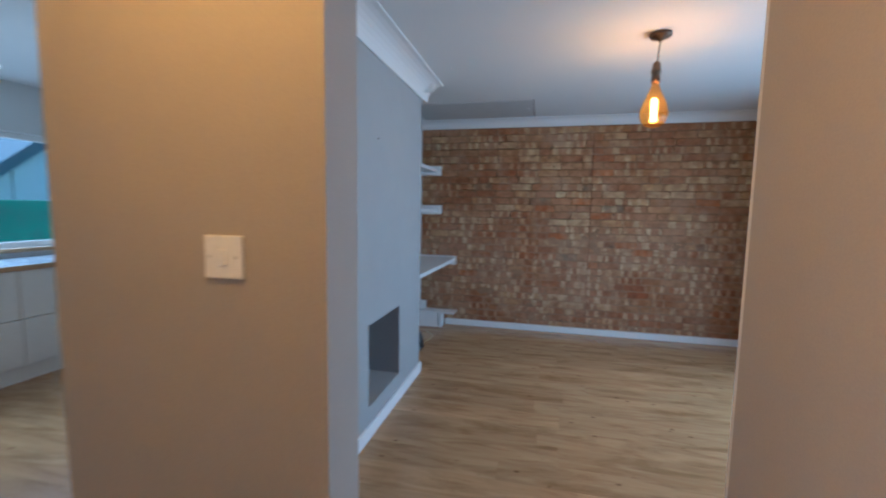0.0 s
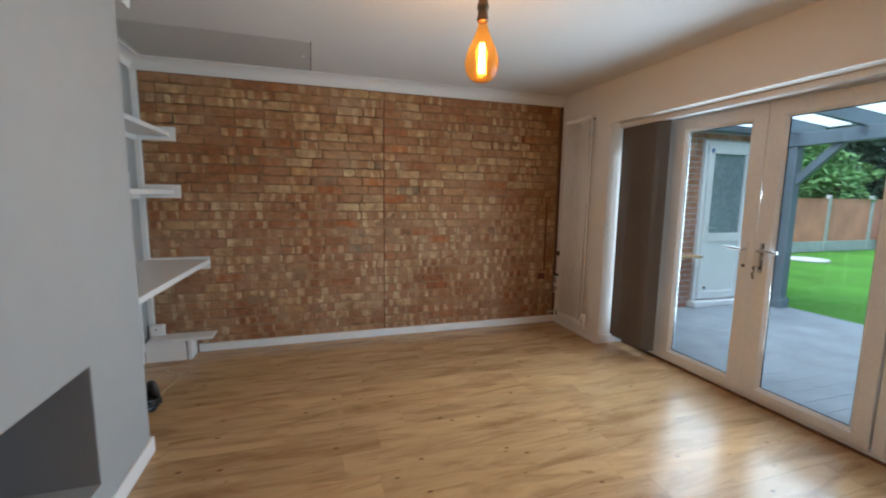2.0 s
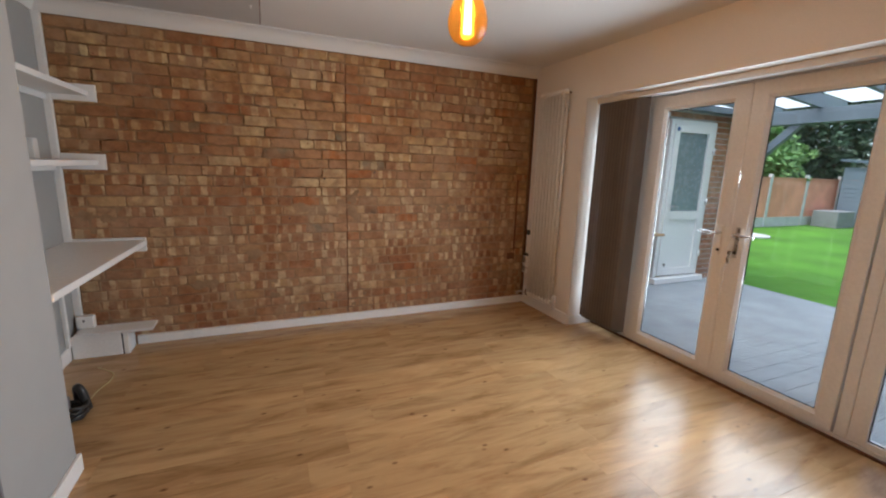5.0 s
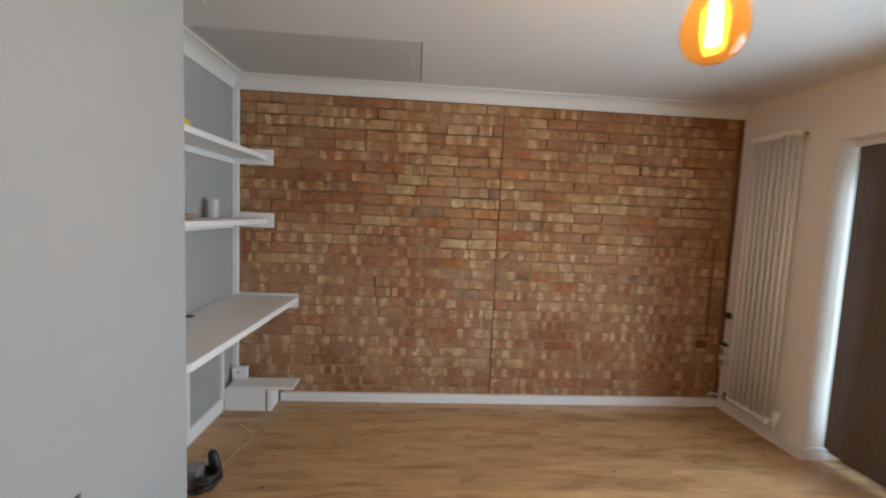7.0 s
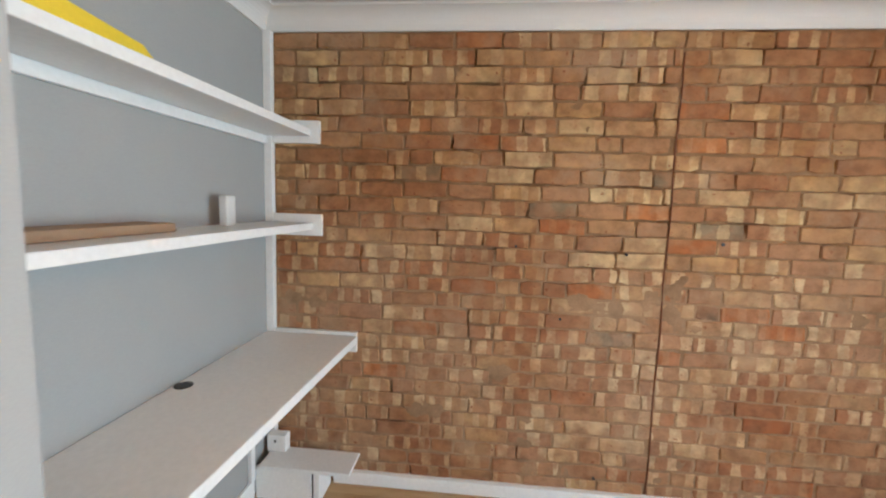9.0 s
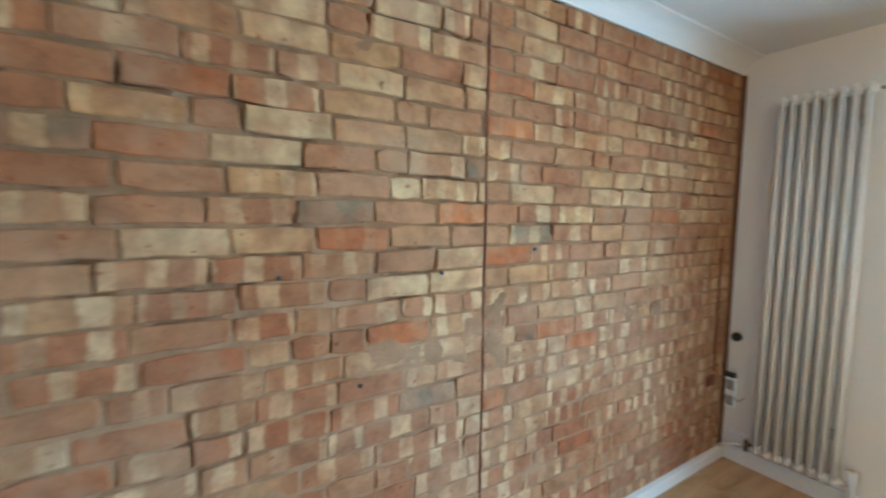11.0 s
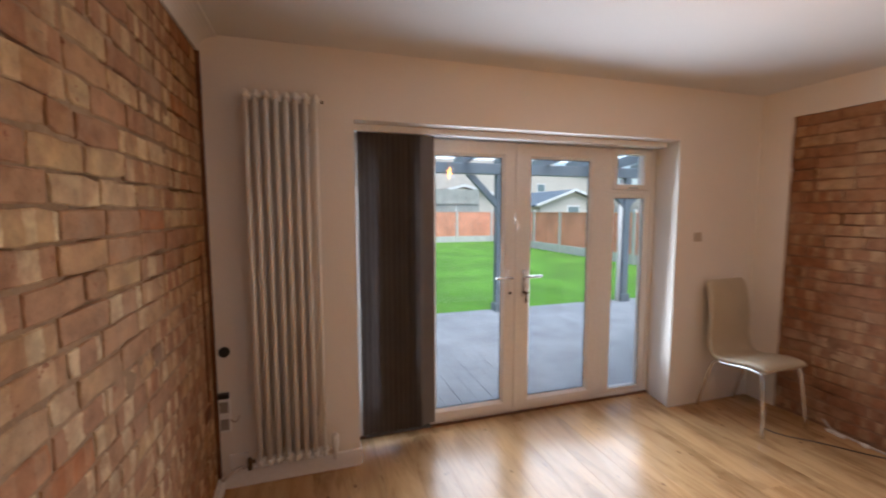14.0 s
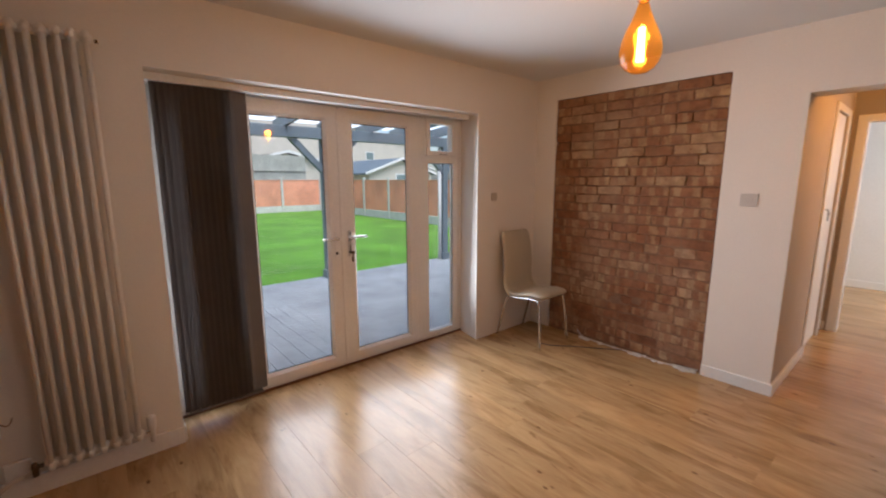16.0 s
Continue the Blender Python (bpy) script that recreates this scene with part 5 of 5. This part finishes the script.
house(27.5, -14.6, 5.8, 7, 1.95, 2.98, RENDER, SLATE, "low house with blue slate roof and white gable", [(0, 0.9)])
house(43.0, -12.0, 34.0, 9, 5.3, 8.6, RENDER, ROOFTILE, "wide cream rendered house with brown tiled roof", [(-9, 3.6), (12, 3.6)])
house(30.0, -6.6, 9.0, 6, 2.2, 3.32, RENDER, ROOFTILE, "low garden building with dark tiled roof", [])
house(46.0, -27.0, 11.0, 9, 2.8, 4.1, RENDER, SLATE, "far cream house with grey roof", [(-2, 1.0), (2, 1.0)])

# garden shed and planter in the corner
sh = thing("garden_shed", (18.9, 8.3, G), "blue-grey timber garden shed in lawn corner", "shed")
bm = bmesh.new()
for k in range(14):
    z = G + 0.14 * k
    prism(bm, [(18.2, 7.5, z), (20.2, 7.5, z), (20.2, 7.5, z + 0.14), (18.2, 7.5, z + 0.14)], (0, 1.6, 0)) if k == 13 else box(bm, 18.2 - 0.012, 20.2 + 0.012, 7.5 - 0.012, 9.1, z, z + 0.135)
part("cladding", bm, SHEDMAT, sh)
part("shed_roof", prism(bmesh.new(), [(18.05, 7.35, 1.82), (18.05, 9.2, 2.05), (18.05, 9.2, 2.12), (18.05, 7.35, 1.89)], (2.3, 0, 0)), SLATE, sh, "dark felt roof")
part("shed_door", boxes((18.165, 18.187, 7.9, 8.6, G + 0.05, 1.6)), SHEDMAT, sh)
part("planter", boxes((16.9, 17.9, 8.45, 9.15, G, 0.42)), coat("grey_planter", (0.26, 0.26, 0.26), 0.85, 0.1, 4, 60, 0.4), None, "grey square garden planter on lawn", bevel=0.02, category="planter")
bm = lathe(bmesh.new(), 12.0, 8.1, [(0.42, G), (0.44, G + 0.02), (0.42, G + 0.045), (0.05, G + 0.05)], 28)
part("stepping_stone", bm, CONCRETE, None, "round pale stone slab on lawn", category="stone")


def foliage(name, parent, centre, radii, count, size, mat, rng, droop=0.0):
    """Many small leaf clumps through an uneven volume."""
    verts, faces = [], []
    for k in range(count):
        u = Vector((rng.gauss(0, 1), rng.gauss(0, 1), rng.gauss(0, 1))).normalized() * rng.uniform(0.45, 1.0) ** 0.6
        lump = 0.78 + 0.45 * noise.noise(u * 2.3 + Vector(centre))
        taper = 1 - 0.55 * max(0, u.z)
        p = Vector((centre[0] + u.x * radii[0] * lump * taper, centre[1] + u.y * radii[1] * lump * taper, centre[2] + u.z * radii[2] * (0.9 + 0.2 * lump)))
        a = Vector((rng.gauss(0, 1), rng.gauss(0, 1), rng.gauss(0, 0.5) - droop)).normalized()
        b = a.cross(Vector((rng.gauss(0, 1), rng.gauss(0, 1), rng.gauss(0, 1)))).normalized()
        s = size * rng.uniform(0.6, 1.4)
        i = len(verts)
        verts += [p - a * s, p + b * s * 0.38, p + a * s, p - b * s * 0.38]
        faces.append((i, i + 1, i + 2, i + 3))
    me = bpy.data.meshes.new(name)
    me.from_pydata([tuple(v) for v in verts], [], faces)
    me.materials.append(mat)
    ob = new(name, me)
    ob.parent, ob.location = parent, -WORLD[parent]
    return ob


def tree(x, y, h, r, mat, label, seed, count=5200, droop=0.4, low=0.12):
    rng = random.Random(seed)
    t = thing("tree", (x, y, G), label, "tree", "trees beyond the fence")
    bm = bmesh.new()
    tube(bm, [(x, y, G), (x + 0.05, y, h * 0.4), (x - 0.05, y + 0.05, h * 0.92)], [0.05 * r + 0.12, 0.04 * r + 0.06, 0.02], 9)
    for k in range(9):
        z, a = h * (0.2 + 0.08 * k), k * 2.4
        q = r * (0.8 - 0.06 * k)
        tube(bm, [(x, y, z), (x + 0.5 * q * math.cos(a), y + 0.5 * q * math.sin(a), z + 0.12 * h), (x + q * math.cos(a), y + q * math.sin(a), z + 0.14 * h)], [0.06, 0.04, 0.012], 6)
    part("trunk", bm, BARK, t)
    foliage("crown", t, (x, y, h * (0.5 + low / 2)), (r, r, h * (0.5 - low / 2)), count, 0.13 if mat is LEAF else 0.17, mat, rng, droop)


tree(16.4, 11.7, 3.9, 2.5, LEAF, "light green feathery conifer behind the fence", 1, 15000)
tree(19.5, 13.5, 7.5, 2.3, LEAFDARK, "tall dark green conifer behind the fence", 2, 10000)
tree(23.5, 12.0, 8.5, 2.6, LEAFDARK, "tall dark drooping conifer", 3, 10000)
tree(12.2, 13.2, 4.6, 2.2, LEAF, "leafy light green garden tree", 4, 11000)
tree(26.0, 8.5, 7.0, 2.6, LEAFDARK, "dark green tree past garden corner", 5, 6000)
tree(29.5, 3.5, 3.4, 2.0, LEAFDARK, "rounded dark shrub beyond fence", 6, 4000)

# view from the kitchen window
kb = thing("timber_outbuilding", (-13, 6.5, G), "white clad outbuilding with a sloping roof", "building")
bm = bmesh.new()
top = lambda y: min(2.03 + (y - 7.8) * 0.81, 2.03 + (13.0 - y) * 0.81)
for k in range(22):
    y0, y1 = 5.6 + 0.42 * k, 5.6 + 0.42 * k + 0.40
    if top(y0) > 0.5 and top(y1) > 0.5:
        prism(bm, [(-13.0 - 0.03 * (k % 2), y0, G), (-13.0 - 0.03 * (k % 2), y1, G), (-13.0 - 0.03 * (k % 2), y1, top(y1)), (-13.0 - 0.03 * (k % 2), y0, top(y0))], (-0.1, 0, 0))
part("cladding", bm, GLOSS, kb)
for s in (-1, 1):
    part("roof", prism(bmesh.new(), [(-12.8, 10.4, 4.14), (-12.8, 10.4 + s * 5.4, -0.24), (-12.8, 10.4 + s * 5.4, 0.1), (-12.8, 10.4, 4.5)], (-6, 0, 0)), SLATE, kb, "blue-grey roof")
part("hedge_bank", boxes((-9.2, -8.9, -4.0, 12.0, G, 1.42)), coat("green_screening", (0.07, 0.24, 0.14), 0.9, 0.2, 4, 40, 0.5), None, "green garden screening panel", bevel=0.02, category="screen")
part("side_yard", boxes((-9.0, -4.26, -4.0, 12.0, G - 0.01, G)), CONCRETE, None, "pale concrete side yard", kind="structure")

# ---- floor planks ----
floor = thing("floor", (0.75, 2.0, 0), "oak laminate plank floor", "floor", kind="structure")


def plank_mesh(L, W):
    bm = bmesh.new()
    b = 0.0008
    v = [bm.verts.new(p) for p in ((0, 0, -0.011), (L, 0, -0.011), (L, W, -0.011), (0, W, -0.011), (0, 0, -b), (L, 0, -b), (L, W, -b), (0, W, -b), (b, b, 0), (L - b, b, 0), (L - b, W - b, 0), (b, W - b, 0))]
    for f in ((8, 9, 10, 11), (4, 5, 9, 8), (5, 6, 10, 9), (6, 7, 11, 10), (7, 4, 8, 11), (0, 1, 5, 4), (1, 2, 6, 5), (2, 3, 7, 6), (3, 0, 4, 7)):
        bm.faces.new([v[i] for i in f])
    me = bpy.data.meshes.new("plank")
    bm.to_mesh(me)
    bm.free()
    me.materials.append(OAK)
    return me


PW, PL = 0.192, 1.285
PLANKS = {}
rng = random.Random(11)
row, y = 0, -3.43
while y < N:
    x0, x1 = (-4.1, 0.69) if y < 0.80 else (-4.1, DOOR_X)
    if y < -0.62:
        x0, x1 = -1.6, 2.2
    if y > 3.30:
        x0 = A
    x = x0 - rng.uniform(0.1, 1.1)
    while x < x1:
        a, b = max(x, x0), min(x + PL, x1)
        x += PL
        w = min(PW, N - y)
        if b - a < 0.02:
            continue
        key = (round(b - a, 3), round(w, 3))
        if key not in PLANKS:
            PLANKS[key] = plank_mesh(b - a, w)
        ob = new("plank", PLANKS[key])
        ob.parent, ob.location = floor, Vector((a, y, 0)) - WORLD[floor]
    y += PW
    row += 1


# ---- bricks of the two exposed walls ----
def brick_mesh(L, H, seed, name="brick"):
    """One worn brick that faces -y, its face at y = 0, with a chipped outline and rounded arrises."""
    rng = random.Random(seed)
    out = [(-L / 2, -H / 2), (-L / 6, -H / 2), (L / 6, -H / 2), (L / 2, -H / 2), (L / 2, 0), (L / 2, H / 2), (L / 6, H / 2), (-L / 6, H / 2), (-L / 2, H / 2), (-L / 2, 0)]
    j = 0.0036
    out = [(a + rng.uniform(-j, j), b + rng.uniform(-j, j)) for a, b in out]
    for c in (0, 3, 5, 8):
        if rng.random() < 0.45:
            out[c] = (out[c][0] * (1 - rng.uniform(0.01, 0.05)), out[c][1] * (1 - rng.uniform(0.04, 0.2)))
    inn = [(a - math.copysign(min(0.0038, abs(a)), a), b - math.copysign(min(0.0038, abs(b)), b)) for a, b in out]
    n = len(out)
    verts = [(a, 0.03, b) for a, b in out] + [(a, 0.0030, b) for a, b in out] + [(a, rng.uniform(-0.001, 0.001), b) for a, b in inn]
    faces = [tuple(range(2 * n, 3 * n))]
    for s in (0, n):
        faces += [(s + i, s + (i + 1) % n, s + n + (i + 1) % n, s + n + i) for i in range(n)]
    return verts, faces


def finish_brick(verts, faces, name, mats):
    me = bpy.data.meshes.new(name)
    me.from_pydata(verts, [], faces)
    uv = me.uv_layers.new(name="UVMap")
    for l in me.loops:
        q = me.vertices[l.vertex_index].co
        uv.data[l.index].uv = (q.x, q.z)
    me.materials.append(mats)
    return me


COURSE, HB = 0.0775, 0.0682
LENGTHS = (0.215, 0.207, 0.222, 0.104, 0.110, 0.148, 0.07)
MESHES = {}


def mesh_for(kind, mat, rng):
    key = (kind, mat.name, rng.randrange(5))
    if key not in MESHES:
        v, f = brick_mesh(LENGTHS[kind], HB, hash((kind, key[2])) % 9973)
        MESHES[key] = finish_brick(v, f, "brick", mat)
    return MESHES[key]


def lay(x0, x1, z0, z1, breaks, rng):
    """Rows of middle x, middle z, kind, stretch and tilt: mostly stretchers in half bond, headers here and there."""
    rows = []
    z, r = z0, 0
    while z + HB < z1 + 0.02:
        ends = [x0] + [b for b in breaks if x0 < b < x1] + [x1]
        for a, b in zip(ends, ends[1:]):
            x = a + 0.004
            first_ = True
            while x < b - 0.03:
                if first_:
                    kind = 3 if r % 2 else rng.choice((0, 0, 5))
                elif rng.random() < (0.34 if z < 1.15 else 0.13):
                    kind = rng.choice((3, 4, 3, 5))
                else:
                    kind = rng.choice((0, 1, 2, 0))
                first_ = False
                L = LENGTHS[kind]
                zz = z + HB / 2 + rng.uniform(-0.0022, 0.0022)
                if x + L > b - 0.004:
                    L2 = b - 0.004 - x
                    kind = min(range(len(LENGTHS)), key=lambda q: abs(LENGTHS[q] - L2))
                    rows.append((x + L2 / 2, zz, kind, L2 / LENGTHS[kind], rng.uniform(-0.008, 0.008)))
                    x = b
                    continue
                rows.append((x + L / 2, zz, kind, 1.0, rng.uniform(-0.010, 0.010)))
                x += L + rng.uniform(0.005, 0.012)
        z += COURSE
        r += 1
    return rows


SPECIAL = [(x, z, m) for m, spots in (
    (BRICK_RED, ((0.22, 1.41), (1.01, 1.325), (1.01, 1.80), (1.02, 1.95), (1.35, 0.945), (1.23, 1.02), (1.57, 0.20), (0.42, 1.11), (2.32, 1.95), (-0.55, 0.62))),
    (BRICK_CREAM, ((-0.02, 1.41), (0.42, 1.56), (0.19, 1.71), (0.44, 1.25), (0.66, 1.255), (1.32, 1.09), (1.11, 1.56), (1.79, 1.56), (0.53, 1.02), (0.31, 1.03), (0.41, 1.87),
                   (1.11, 0.95), (0.07, 1.63), (-0.12, 2.08), (0.04, 2.02), (0.12, 1.93), (1.47, 1.94), (2.04, 1.72), (1.55, 1.55), (2.0, 2.02), (1.1, 2.16), (0.41, 0.33))),
    (BRICK_DARK, ((0.97, 1.03), (0.72, 1.65), (0.49, 0.89), (-1.0, 2.10), (-0.3, 1.62)))) for x, z in spots]


def lay_wall(owner, rows, y, flip, near, specials, rng, joined_name, plain):
    """Loose bricks for the stretch that is passed closely, the rest joined in one mesh."""
    taken = {}
    for sx, sz, mat in specials:
        i = min(range(len(rows)), key=lambda q: abs(rows[q][0] - sx) + 2 * abs(rows[q][1] - sz))
        taken[i] = mat
    singles = set(sorted(range(len(rows)), key=lambda q: near(rows[q]))[:300]) | set(taken)
    V, F = [], []
    for i, (x, z, kind, st, tilt) in enumerate(rows):
        off = rng.uniform(-0.003, 0.0)
        if i in singles:
            mat = taken.get(i) or ((BRICK_CREAM if rng.random() < 0.05 else BRICK_RED if rng.random() < 0.015 else BRICK_DARK if rng.random() < 0.015 else plain) if plain is BRICK else plain)
            ob = new("brick", mesh_for(kind, mat, rng))
            ob.parent = owner
            ob.matrix_basis = Matrix.Translation(Vector((x, y + flip * off, z)) - WORLD[owner]) @ Matrix.Rotation(tilt, 4, "Y") @ Matrix.Rotation(math.pi if flip < 0 else 0, 4, "Z") @ Matrix.Diagonal((st, 1, 1, 1))
        else:
            v, f = brick_mesh(LENGTHS[kind] * st, HB, rng.randrange(10 ** 6))
            s = len(V)
            V += [(x + flip * a, y + flip * (b + off), z + c) for a, b, c in v]
            F += [tuple(s + q for q in face) for face in f]
    if V:
        ob = new(joined_name, finish_brick(V, F, joined_name, BRICKS))
        ob.parent, ob.location = owner, -WORLD[owner]
        tagged(ob, kind="stuff")


wn_ob, ws_ob = bpy.data.objects["wall_north"], bpy.data.objects["wall_south"]
rng = random.Random(17)
rows = lay(-1.117, 2.653, 0.0515, 2.305, [0.803], rng)
lay_wall(wn_ob, rows, N, 1, lambda r: abs(r[0] - 1.15) * 1.0 + 0.55 * abs(r[1] - 1.35), SPECIAL, rng, "far_bricks", BRICK)
rows = lay(BX0 + 0.002, BX1 - 0.002, 0.02, BZ1, [], rng)
lay_wall(ws_ob, rows, P - 0.012, -1, lambda r: r[0], [], rng, "panel_bricks", PANEL_BRICK)

# chased cable line, box recess and nail holes in the north wall
part("wall_cable", tube(bmesh.new(), curve_pts([(0.803 + 0.004 * math.sin(k * 1.9), N - 0.002, 2.20 - k * 0.1775) for k in range(13)], 4), 0.0028, 7), DARKRED, None, "thin dark cable chased into brick wall", smooth=True, category="cable")
part("chase", boxes((2.535, 2.553, N - 0.0075, N - 0.001, 0.56, 1.30)), DARKRED, None, "narrow raw chase cut in brickwork", bevel=0.002, kind="structure")
bx = thing("back_box_recess", (2.51, N, 0.47), "dark red empty socket recess in brickwork", "recess")
part("recess_rim", boxes((2.465, 2.555, N - 0.009, N - 0.002, 0.48, 0.545)), DARKRED, bx, bevel=0.004)
part("recess_hole", boxes((2.475, 2.545, N - 0.0105, N - 0.0092, 0.488, 0.536)), SHADOWGAP, bx)
bm = bmesh.new()
for x, z in ((0.545, 0.135), (0.10, 1.30), (1.05, 1.345), (0.62, 1.28), (0.33, 0.95)):
    tube(bm, [(x, N - 0.0075, z), (x, N + 0.004, z)], 0.007, 10)
part("drill_holes", bm, BLACK, None, "dark drilled holes in bricks", kind="stuff")

# screw in the chimney breast and a filled mark beside it
bm = tube(bmesh.new(), [(B - 0.01, 1.883, 1.771), (B + 0.010, 1.883, 1.771)], 0.0035, 8)
tube(bm, [(B + 0.0101, 1.883, 1.771), (B + 0.0125, 1.883, 1.771)], 0.006, 10)
part("wall_screw", bm, BRONZE, None, "small dark screw head standing proud of grey wall", smooth=True, category="screw")
part("wall_mark", tube(bmesh.new(), [(B - 0.002, 2.491, 1.789), (B + 0.0015, 2.491, 1.789)], 0.005, 10), BRONZE, None, "small dark plug hole mark on grey wall", category="wall mark")
